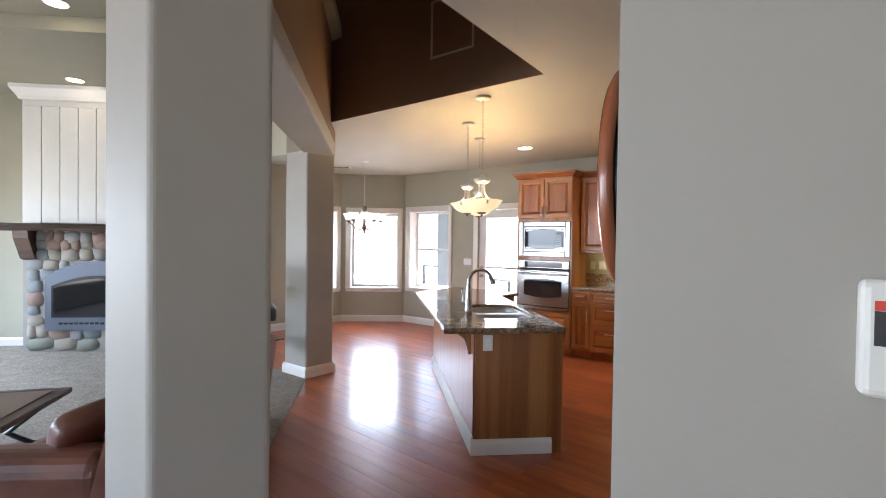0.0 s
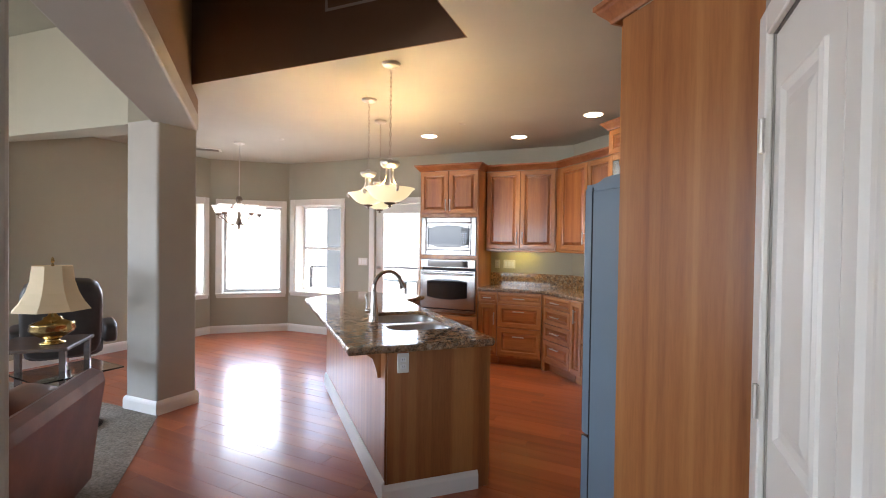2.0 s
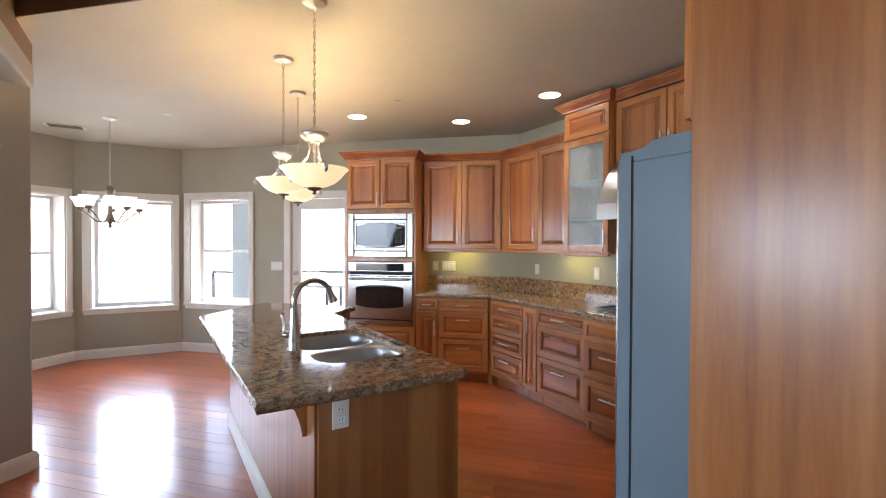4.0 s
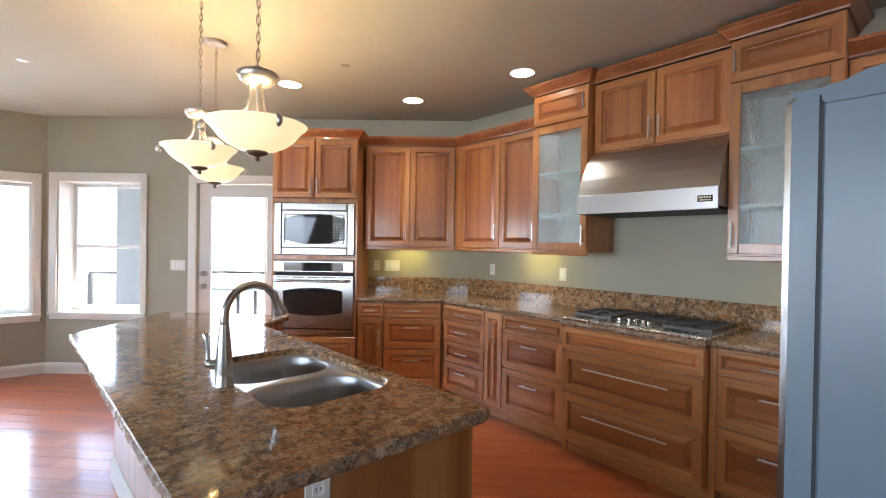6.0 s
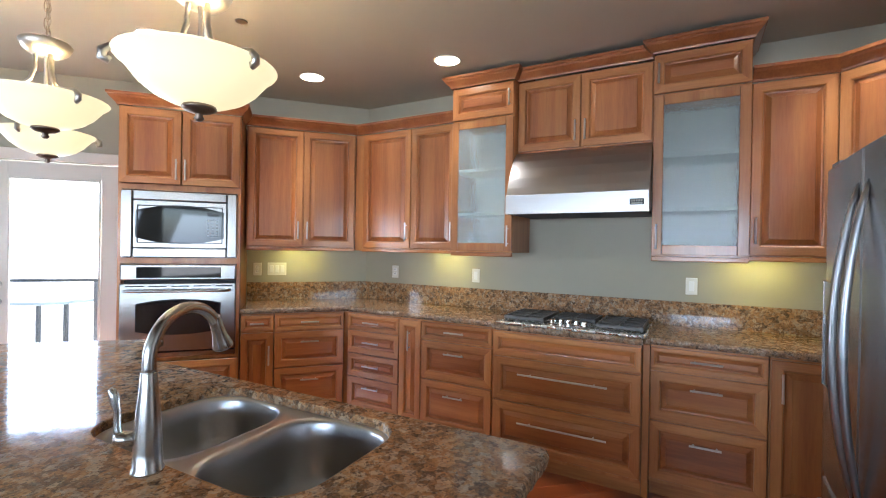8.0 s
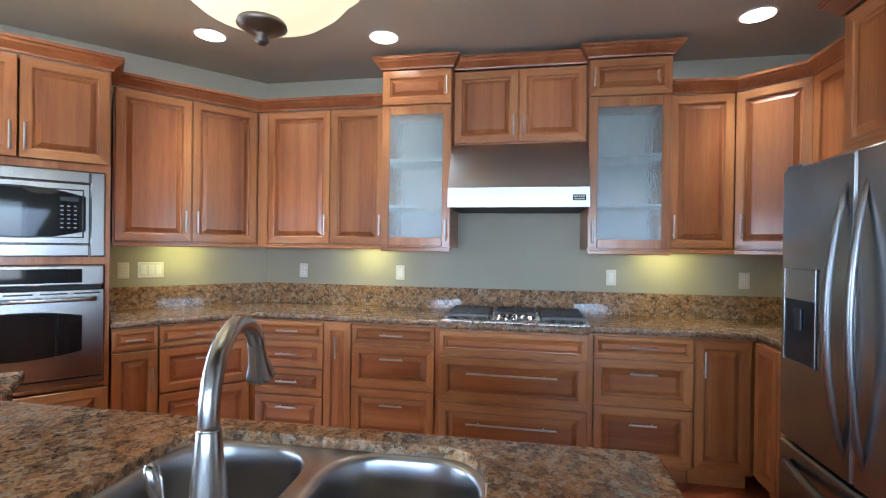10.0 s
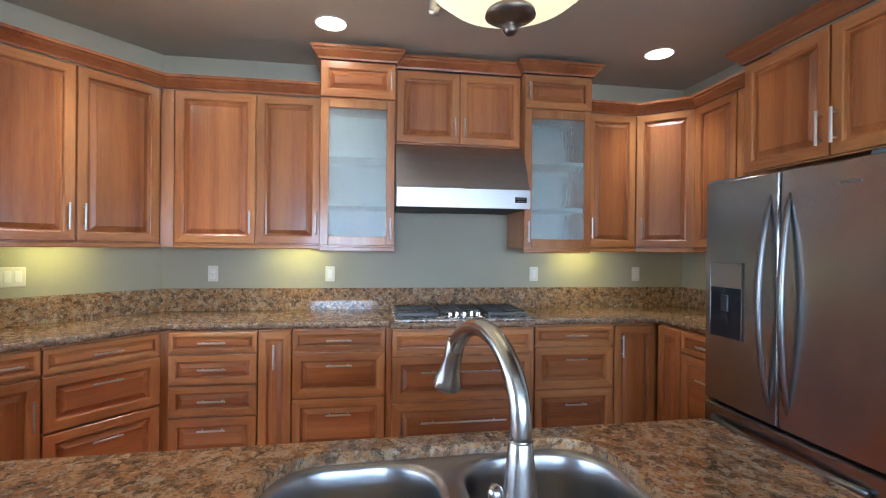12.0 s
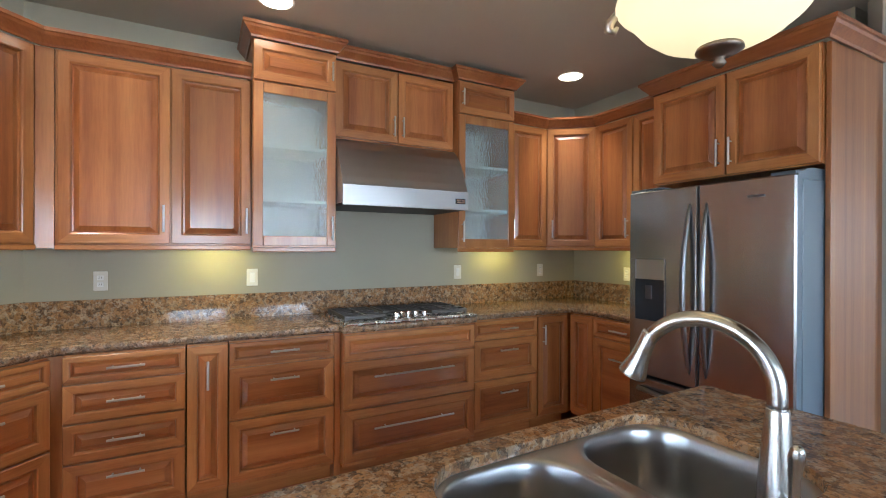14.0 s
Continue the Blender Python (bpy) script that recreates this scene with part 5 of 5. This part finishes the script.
# ---- ceiling fittings ----
for x, y in ((3.525, 7.84), (3.77, 4.53), (2.53, 8.226), (3.72, 6.735)):
    r = thing("recessed_light", pose(x, y, CEIL), "round recessed ceiling light, switched on", "light", "recessed lights")
    part("trim", lathe(bmesh.new(), [(0.087, -0.0005), (0.098, -0.0005), (0.100, -0.003), (0.096, -0.006), (0.089, -0.007), (0.087, -0.006)], 28), white_plastic, r)
    part("lamp", lathe(bmesh.new(), [(0.0, -0.0015), (0.0865, -0.0015), (0.0865, -0.003), (0.0, -0.005)], 24), can_glow, r, "glowing warm lamp")
    sp = bpy.data.lights.new("recessed_lamp", "SPOT")
    sp.energy, sp.spot_size, sp.spot_blend, sp.color, sp.shadow_soft_size = 6.0, radians(82), 0.8, (1.0, 0.94, 0.84), 0.05
    new("recessed_lamp", sp).matrix_basis = pose(x, y, CEIL - 0.02)
for x, y, z in ((-3.15, 8.55, 3.48), (-2.2, 6.85, FAM)):
    r = thing("recessed_light", pose(x, y, z), "round recessed light in the family room ceiling", "light", "recessed lights")
    part("trim", lathe(bmesh.new(), [(0.087, -0.0005), (0.098, -0.0005), (0.100, -0.003), (0.096, -0.006), (0.089, -0.007), (0.087, -0.006)], 28), white_plastic, r)
    part("lamp", lathe(bmesh.new(), [(0.0, -0.0015), (0.0865, -0.0015), (0.0865, -0.003), (0.0, -0.005)], 24), can_glow, r, "glowing warm lamp")
for x, y in ((0.876, 9.13), (2.678, 7.563)):
    s = thing("smoke_detector", pose(x, y, CEIL), "small round metal sprinkler cover on the ceiling", "sprinkler", "sprinklers")
    part("cover", lathe(bmesh.new(), [(0, -0.0005), (0.035, -0.0005), (0.035, -0.005), (0.02, -0.010), (0, -0.014)], 20), nickel, s)
vent = thing("ceiling_vent", pose(-0.10, 10.24, CEIL, 0, 0, 0), "white slotted ceiling register", "vent")
part("frame", one_box(-0.18, 0.18, -0.09, 0.09, -0.008, -0.0005, 0.003), white_plastic, vent)
for i in range(7):
    part("slat", one_box(-0.15, 0.15, -0.07 + i * 0.021, -0.058 + i * 0.021, -0.012, -0.0082), bronze, vent)
VM = at_wall((0.17, 7.31), aim((0.17, 7.31), V1))
grille = thing("return_grille", VM, "large brown painted return air grille", "vent")
gx0 = 1.335
part("frame", picture_frame(bmesh.new(), 0.41, 0.46, 0.022, 0.010, -0.0005, gx0 + 0.02, 3.14, 0.002), material("beige_grille_frame", (0.50, 0.43, 0.37), 0.5), grille, "pale grille frame")
part("divider", one_box(gx0 + 0.214, gx0 + 0.226, -0.008, -0.0005, 3.14, 3.60), bpy.data.materials["beige_grille_frame"], grille)
for i in range(20):
    part("slat", one_box(gx0 + 0.02, gx0 + 0.43, -0.006, -0.0008, 3.145 + i * 0.0228, 3.157 + i * 0.0228), dark_paint, grille)

# ---- pendant lights ----
def pendant(x, y, drop, turn):
    """Canopy, chain, cup, three arms and a glass bowl whose rim hangs at drop below the ceiling."""
    p = thing("pendant_light", pose(x, y, CEIL, 0, 0, turn), "brushed nickel pendant light with glowing cream glass bowl", "pendant light", "pendants over the island")
    part("canopy", lathe(bmesh.new(), [(0, -0.0005), (0.066, -0.0005), (0.066, -0.006), (0.055, -0.020), (0.020, -0.030), (0.008, -0.036), (0, -0.036)], 24), nickel, p)
    d = -drop
    z_top, z_low = -0.036, d + 0.210
    ch, n_links = bmesh.new(), 20
    step = (z_top - z_low) / n_links
    for i in range(n_links):
        zc, pts = z_top - step * (i + 0.5), []
        for k in range(13):
            a = 6.28319 * k / 12
            q = (0.0068 * math.cos(a), 0, zc + step * 0.72 * math.sin(a))
            pts.append(q if i % 2 == 0 else (0, q[0], q[2]))
        tube(ch, pts, 0.0018, 5)
    part("chain", ch, aged_nickel, p, "nickel link chain", smooth=True)
    part("loop", tube(bmesh.new(), [(0.018 * math.cos(6.28319 * k / 12), 0, d + 0.200 + 0.018 * math.sin(6.28319 * k / 12)) for k in range(13)], 0.003, 6), nickel, p, smooth=True)
    part("cup", lathe(bmesh.new(), [(0, d + 0.186), (0.03, d + 0.188), (0.068, d + 0.192), (0.074, d + 0.186), (0.064, d + 0.164), (0.048, d + 0.150), (0.02, d + 0.145), (0, d + 0.145)], 24), nickel, p, smooth=True)
    for i in range(3):
        a = 0.9 + i * 2.0944
        pth = [(0.028, 0.148), (0.030, 0.10), (0.042, 0.06), (0.070, 0.032), (0.12, 0.018), (0.165, 0.012), (0.192, 0.004), (0.205, -0.008), (0.206, -0.024), (0.196, -0.030), (0.189, -0.020)]
        part("arm", tube(bmesh.new(), [(0.935 * r * math.cos(a), 0.935 * r * math.sin(a), d + z) for r, z in pth], [0.0065] * 6 + [0.008, 0.010, 0.010, 0.008, 0.004], 8), nickel, p, smooth=True)
    bowl_ = [(0.0, -0.123), (0.035, -0.121), (0.075, -0.110), (0.112, -0.090), (0.142, -0.062), (0.160, -0.036), (0.174, -0.016), (0.188, -0.004), (0.192, 0.002), (0.188, 0.004), (0.170, -0.008), (0.154, -0.032), (0.136, -0.056), (0.106, -0.083), (0.07, -0.102), (0.035, -0.112), (0.0, -0.114)]
    part("shade", lathe(bmesh.new(), [(0.935 * r, d + 0.82 * z) for r, z in bowl_], 40), shade_glow, p, "glowing cream alabaster glass bowl", smooth=True)
    part("finial", lathe(bmesh.new(), [(0, d - 0.102), (0.038, d - 0.0985), (0.040, d - 0.105), (0.028, d - 0.112), (0.010, d - 0.116), (0.008, d - 0.121), (0.012, d - 0.128), (0.006, d - 0.135), (0, d - 0.136)], 20), bronze, p, "dark finial", smooth=True)
    part("stem", tube(bmesh.new(), [(0, 0, d + 0.146), (0, 0, d - 0.092)], 0.006, 8), nickel, p)
    pl = bpy.data.lights.new("pendant_lamp", "POINT")
    pl.energy, pl.color, pl.shadow_soft_size = 2.6, (1.0, 0.72, 0.38), 0.03
    new("pendant_lamp", pl).matrix_basis = pose(x + 0.035, y - 0.035, CEIL + d - 0.058)


pendant(1.590, 6.255, 0.888, -19)
pendant(1.600, 7.125, 0.840, -17)
pendant(1.850, 7.800, 0.830, 48)

# ---- chandelier over the dining spot ----
chan = thing("chandelier", pose(0.363, 9.598, CEIL), "small bronze chandelier with five white glass shades", "chandelier")
part("canopy", lathe(bmesh.new(), [(0, -0.0005), (0.065, -0.0005), (0.062, -0.012), (0.03, -0.025), (0, -0.03)], 20), nickel, chan)
part("stem", tube(bmesh.new(), [(0, 0, -0.03), (0, 0, -0.70)], 0.006, 8), nickel, chan)
part("column", lathe(bmesh.new(), [(0, -0.70), (0.03, -0.70), (0.045, -0.74), (0.03, -0.78), (0.018, -0.80), (0.02, -0.98), (0.035, -1.02), (0.04, -1.05), (0.02, -1.08), (0.012, -1.10), (0.02, -1.115), (0.006, -1.135), (0, -1.14)], 18), bronze, chan, smooth=True)
part("centre_shade", lathe(bmesh.new(), [(0.02, -0.795), (0.05, -0.80), (0.075, -0.86), (0.05, -0.90), (0.02, -0.905)], 20), chand_glow, chan, "white glass shade", smooth=True)
for i in range(5):
    a = 0.35 + i * 1.25664
    ca_, sa_ = math.cos(a), math.sin(a)
    pth = [(0.02, -1.04), (0.07, -1.075), (0.13, -1.06), (0.19, -1.00), (0.235, -0.965), (0.262, -0.955), (0.265, -0.985), (0.245, -0.99)]
    arm = part("arm", tube(bmesh.new(), [(r * ca_, r * sa_, z) for r, z in pth], 0.007, 8), bronze, chan, smooth=True)
    cx, cy = 0.262 * ca_, 0.262 * sa_
    part("cup", lathe(bmesh.new(), [(0, -0.955), (0.03, -0.95), (0.034, -0.925), (0.02, -0.915), (0, -0.915)], 14, (cx, cy)), bronze, arm, smooth=True)
    part("shade", lathe(bmesh.new(), [(0.022, -0.925), (0.045, -0.905), (0.062, -0.86), (0.085, -0.825), (0.083, -0.823), (0.058, -0.858), (0.04, -0.90), (0.018, -0.915)], 20, (cx, cy)), chand_glow, arm, "white glass shade", smooth=True)


# ---- family room ----
fire = thing("fireplace", pose(0, 0, 0), "fieldstone fireplace with white boarded chimney breast", "fireplace")
FX0, FX1, FYF = -3.99, -2.0, 8.82
part("breast", one_box(FX0, FX1, FYF + 0.04, 9.245, 1.70, 3.40), white_board, fire, "white boarded chimney breast")
for i in range(9):
    x = FX0 + 0.02 + i * 0.222
    part("board", one_box(x, x + 0.216, FYF + 0.024, FYF + 0.0395, 1.70, 3.22, 0.003), white_board, fire, "white upright board")
part("cornice", sweep(bmesh.new(), [(FX0 - 0.0, 9.24), (FX0 - 0.0, FYF + 0.02), (FX1, FYF + 0.02), (FX1, 9.24)], [(0, 3.30), (0.02, 3.30), (0.035, 3.34), (0.09, 3.43), (0.09, 3.478), (0, 3.478)]), white_board, fire, "white cornice")
part("core", one_box(FX0 + 0.02, FX1 - 0.02, FYF + 0.024, 9.245, 0.0, 1.60), mortar, fire, "pale mortar")
part("side_board", one_box(FX0, FX0 + 0.07, FYF + 0.05, 9.24, 0.0, 1.58, 0.003), white_board, fire)
mt = bmesh.new()
rings = []
for i in range(15):
    x = FX0 - 0.10 + (FX1 - FX0 + 0.2) * i / 14
    j = lambda k: 0.012 * noise.noise(Vector((x * 4, k * 3.7, 1)))
    rings.append([(x, 9.0, 1.60), (x, FYF - 0.16 + j(1), 1.595 + j(2)), (x, FYF - 0.20 + j(3), 1.63), (x, FYF - 0.17 + j(4), 1.685 + j(5)), (x, 9.0, 1.69)])
loft(mt, rings)
part("mantel", mt, wood_dark, fire, "rough-edged dark timber mantel shelf")
for x in (FX0 + 0.02, FX1 - 0.20):
    bk = bmesh.new()
    loft(bk, [[(xx, y, z) for y, z in ((FYF + 0.05, 1.594), (FYF - 0.15, 1.594), (FYF - 0.14, 1.50), (FYF - 0.03, 1.24), (FYF + 0.05, 1.20))] for xx in (x, x + 0.18)])
    part("corbel", bk, wood_dark, fire, "dark timber corbel")

stone_mats = []
for nm, c in (("grey", (0.22, 0.215, 0.205)), ("tan", (0.25, 0.22, 0.18)), ("blue", (0.17, 0.18, 0.185)), ("rust", (0.21, 0.14, 0.105)), ("olive", (0.17, 0.17, 0.135))):
    stone_mats.append(paint("fieldstone_" + nm, c, 0.7, 0.35, 0.8))
rng = random.Random(5)


def fieldstone(w, h):
    bm = bmesh.new()
    bmesh.ops.create_icosphere(bm, subdivisions=2, radius=1.0)
    seed = rng.random() * 50
    for v in bm.verts:
        d = 1 + 0.22 * noise.noise(v.co * 1.3 + Vector((seed, 0, 0)))
        q = v.co * d
        f = lambda a: math.copysign(abs(a) ** 0.72, a)
        v.co = Vector((f(q.x) * w / 2, q.y * 0.055, f(q.z) * h / 2))
    return bm


IX0, IX1, IZ0, IZ1 = -3.66, -2.32, 0.30, 1.21


def in_insert(x, z):
    k = (x - (IX0 + IX1) / 2) / ((IX1 - IX0) / 2)
    return abs(k) < 1.03 and IZ0 - 0.02 < z < IZ1 - 0.22 * k * k + 0.03


z = 0.02
row = 0
while z < 1.56:
    h = rng.uniform(0.11, 0.19)
    x = FX0 + 0.07
    while x < FX1 - 0.06:
        w = rng.uniform(0.11, 0.26) if row else rng.uniform(0.16, 0.40)
        cx, cz = x + w / 2, z + h / 2 + rng.uniform(-0.015, 0.015)
        if not in_insert(cx, cz) and not (cx > -2.9 and cz < 1.3):
            part("stone", fieldstone(w * 1.20, h * 1.22), rng.choice(stone_mats), fire, "", pose(cx, FYF + 0.045, min(cz, 1.51), 0, rng.uniform(-12, 12), 0), smooth=True)
        x += w * 0.99
    z += h * 0.97
    row += 1


def arch(w, z0, z1, sag, n=14):
    top = [(-w / 2 + w * i / n, z1 - sag * (2 * i / n - 1) ** 2) for i in range(n + 1)]
    return [(-w / 2, z0)] + top + [(w / 2, z0)]


icx = (IX0 + IX1) / 2
insert = part("firebox", loft(bmesh.new(), [[(icx + x, y, z) for x, z in arch(IX1 - IX0, IZ0, IZ1, 0.2)] for y in (FYF - 0.05, FYF + 0.05)]), bluegrey_metal, fire, "blue-grey metal firebox front")
part("glass", loft(bmesh.new(), [[(icx + x, y, z) for x, z in arch(1.12, 0.50, 0.98, 0.13)] for y in (FYF - 0.056, FYF - 0.0505)]), dark_glass, insert, "dark arched fire glass")
part("surround", loft(bmesh.new(), [[(icx + x, y, z) for x, z in arch(1.18, 0.47, 1.02, 0.14)] for y in (FYF - 0.0535, FYF - 0.0502)]), black_plastic, insert)
for i in range(16):
    part("louvre", one_box(icx - 0.5 + i * 0.063, icx - 0.455 + i * 0.063, FYF - 0.054, FYF - 0.0505, 0.38, 0.405), black_plastic, insert)


def cushion(w, d, h, r=0.06):
    """A soft block, swollen in the middle."""
    bm = one_box(-w / 2, w / 2, -d / 2, d / 2, 0, h)
    bmesh.ops.subdivide_edges(bm, edges=bm.edges, cuts=5, use_grid_fill=True)
    for v in bm.verts:
        u = Vector((2 * v.co.x / w, 2 * v.co.y / d, 2 * v.co.z / h - 1))
        m_ = max(abs(u.x), abs(u.y), abs(u.z))
        s = Vector(u)
        L = (abs(s.x) ** 5 + abs(s.y) ** 5 + abs(s.z) ** 5) ** 0.2
        s = s * (m_ / L) if L else s
        v.co = Vector((s.x * w / 2, s.y * d / 2, (s.z + 1) * h / 2))
    return bm


# sofa: its back towards the hall
sofa = thing("sofa", pose(-0.64, 5.40, -0.02, 0, 0, -2), "brown leather sofa with loose cushions", "sofa")
SL = 0.97
part("base", one_box(-0.42, 0.36, -SL + 0.02, SL - 0.02, 0.06, 0.30, 0.02, 2), leather, sofa)
bk = bmesh.new()
loft(bk, [[(x, y, z) for x, z in ((0.30, 0.07), (0.40, 0.07), (0.435, 0.40), (0.47, 0.66), (0.455, 0.715), (0.40, 0.74), (0.34, 0.71), (0.26, 0.40))] for y in (-SL, -SL + 0.02, SL - 0.02, SL)])
part("backrest", bk, leather, sofa)
for y in (-SL + 0.11, SL - 0.11):
    part("arm", one_box(-0.45, 0.34, y - 0.11, y + 0.11, 0.07, 0.63, 0.09, 5), leather, sofa)
for i in range(3):
    y = (i - 1) * 0.50
    part("seat_cushion", cushion(0.66, 0.49, 0.17), leather, sofa, m=pose(-0.10, y, 0.295), smooth=True)
    part("back_cushion", cushion(0.22, 0.50, 0.40), leather, sofa, m=pose(0.19, y, 0.36, 0, 14, 0), smooth=True)
for x in (-0.36, 0.32):
    for y in (-SL + 0.12, SL - 0.12):
        part("leg", one_box(x - 0.03, x + 0.03, y - 0.03, y + 0.03, 0.026, 0.068), wood_dark, sofa)
tagged(part("throw_pillow", cushion(0.14, 0.32, 0.32), leather, None, "", pose(-0.60, 4.74, 0.45, 8, 24, -30), True), "glossy brown leather throw pillow on the sofa", "pillow")

ctab = thing("coffee_table", pose(-1.97, 5.48, 0, 0, 0, 8), "low dark coffee table with slate top", "table")
part("tabletop", one_box(-0.58, 0.58, -0.36, 0.36, 0.405, 0.445, 0.008, 2), wood_dark, ctab)
part("inset", one_box(-0.50, 0.50, -0.28, 0.28, 0.4452, 0.450), paint("brown_slate", (0.16, 0.10, 0.075), 0.35, 0.3), ctab, "brown slate inset")
for sx in (-1, 1):
    for sy in (-1, 1):
        part("leg", tube(bmesh.new(), [(sx * 0.50, sy * 0.30, 0.405), (sx * 0.28, sy * 0.20, 0.20), (sx * 0.50, sy * 0.30, 0.008)], 0.022, 8), rail_metal, ctab)

side_t = thing("side_table", pose(-0.95, 7.60, 0), "dark wooden end table beside the sofa", "table")
part("tabletop", one_box(-0.28, 0.28, -0.28, 0.28, 0.625, 0.655, 0.006), wood_dark, side_t)
for sx in (-0.24, 0.24):
    for sy in (-0.24, 0.24):
        part("leg", one_box(sx - 0.02, sx + 0.02, sy - 0.02, sy + 0.02, 0.006, 0.6248), wood_dark, side_t)
lamp = thing("table_lamp", pose(-0.84, 7.53, 0.6555), "brass table lamp with cream shade", "lamp")
part("base", lathe(bmesh.new(), [(0, 0), (0.085, 0), (0.085, 0.010), (0.05, 0.022), (0.045, 0.035), (0.08, 0.055), (0.135, 0.090), (0.150, 0.12), (0.14, 0.150), (0.145, 0.155), (0.135, 0.165), (0.09, 0.185), (0.06, 0.195), (0.062, 0.21), (0.035, 0.22), (0.02, 0.25), (0, 0.25)], 28), brass, lamp, "polished brass urn", smooth=True)
part("shade", lathe(bmesh.new(), [(0.26, 0.27), (0.215, 0.33), (0.175, 0.41), (0.148, 0.50), (0.135, 0.62), (0.131, 0.62), (0.144, 0.50), (0.171, 0.41), (0.211, 0.33), (0.256, 0.27)], 8), fabric_shade, lamp, "cream fabric bell shade")
part("finial", lathe(bmesh.new(), [(0, 0.615), (0.012, 0.62), (0.006, 0.64), (0.014, 0.655), (0.004, 0.69), (0, 0.69)], 10), brass, lamp)
part("stem", tube(bmesh.new(), [(0, 0, 0.249), (0, 0, 0.617)], 0.006, 8), brass, lamp)

rec = thing("recliner", pose(-1.20, 8.76, 0, 0, 0, 200), "dark leather recliner chair on chrome feet", "armchair")
part("seat", cushion(0.62, 0.62, 0.20), leather_dark, rec, m=pose(0, 0, 0.30), smooth=True)
part("backrest", cushion(0.60, 0.20, 0.80), leather_dark, rec, m=pose(0.02, 0.36, 0.36, -20, 0, 0), smooth=True)
for x in (-0.36, 0.36):
    part("arm", cushion(0.13, 0.60, 0.20), leather_dark, rec, m=pose(x, 0, 0.42), smooth=True)
part("base", lathe(bmesh.new(), [(0, 0.008), (0.26, 0.008), (0.26, 0.02), (0.05, 0.05), (0.03, 0.30), (0, 0.30)], 24), chrome, rec, "chrome pedestal", smooth=False)
gt = thing("glass_table", pose(-0.68, 7.36, 0, 0, 0, 42), "small glass topped table on chrome feet", "table")
part("tabletop", one_box(-0.28, 0.28, -0.24, 0.24, 0.46, 0.472, 0.002), table_glass, gt, "dark tinted glass top")
part("pedestal", lathe(bmesh.new(), [(0, 0.008), (0.22, 0.008), (0.22, 0.018), (0.03, 0.03), (0.022, 0.06), (0.022, 0.4598), (0, 0.4598)], 24), chrome, gt, "chrome pedestal")


# ---- floor boards, laid on the diagonal ----
floor = tagged(new("floor"), "glossy red-brown hardwood boards laid diagonally", "floor", "", "structure")
REGION = [(3.05, 1.05), (4.46, 3.80), (4.46, 8.02), (1.05, 11.14), (-0.2, 11.17), (-2.03, 9.47), (-1.6, -0.9), (0.72, -0.9)]
ANG = -46.5
FR = pose(0, 0, 0, 0, 0, ANG)
local = [(FR.inverted() @ Vector((*p, 0))).to_2d() for p in REGION]


def clipped(poly, region):
    """The part of a plan polygon inside an anticlockwise convex region."""
    out = [Vector(p) for p in poly]
    for i in range(len(region)):
        a, b = region[i], region[(i + 1) % len(region)]
        nrm = Vector((-(b - a).y, (b - a).x)).normalized()
        src, out = out, []
        for k in range(len(src)):
            p, q = src[k - 1], src[k]
            dp, dq = nrm.dot(p - a), nrm.dot(q - a)
            if (dp >= 0) != (dq >= 0):
                out.append(p + (q - p) * (dp / (dp - dq)))
            if dq >= 0:
                out.append(q)
        if len(out) < 3:
            return []
    keep = [p for k, p in enumerate(out) if (p - out[k - 1]).length > 0.004]
    return keep if len(keep) >= 3 else []


rng = random.Random(11)
BW = 0.127
near, far = [], []
x_lo, x_hi = min(p.x for p in local), max(p.x for p in local)
y = min(p.y for p in local)
while y < max(p.y for p in local):
    x = x_lo - rng.uniform(0, 1.2)
    while x < x_hi:
        ln = rng.choice((0.62, 0.9, 1.2, 1.5))
        pl = clipped([(x, y), (x + ln, y), (x + ln, y + BW), (x, y + BW)], local)
        if pl:
            c = sum(pl, Vector((0, 0))) / len(pl)
            w = FR @ Vector((c.x, c.y, 0))
            (near if -0.25 < w.x < 3.9 and 4.3 < w.y < 8.7 and len(near) < 300 else far).append((pl, c))
        x += ln
    y += BW


def board(bm, pl, c, z):
    try:
        top = inset([(p.x - c.x, p.y - c.y) for p in pl], [0.0014] * len(pl))
    except ZeroDivisionError:
        top = [(p.x - c.x, p.y - c.y) for p in pl]
    low = [(p.x - c.x, p.y - c.y) for p in pl]
    return loft(bm, [[(*p, -0.014) for p in low], [(*p, z - 0.0012) for p in low], [(*p, z) for p in top]])


for pl, c in near:
    part("plank", board(bmesh.new(), pl, c, rng.uniform(-0.0006, 0.0)), wood_floor, floor, "", FR @ pose(c.x, c.y, 0, rng.uniform(-0.12, 0.12), rng.uniform(-0.03, 0.03), 0))
me = bmesh.new()
for pl, c in far:
    board(me, pl, Vector((0, 0)), rng.uniform(-0.0006, 0.0))
tagged(part("plank_field", me, wood_floor_far, floor, "", FR), "", "", "", "stuff")
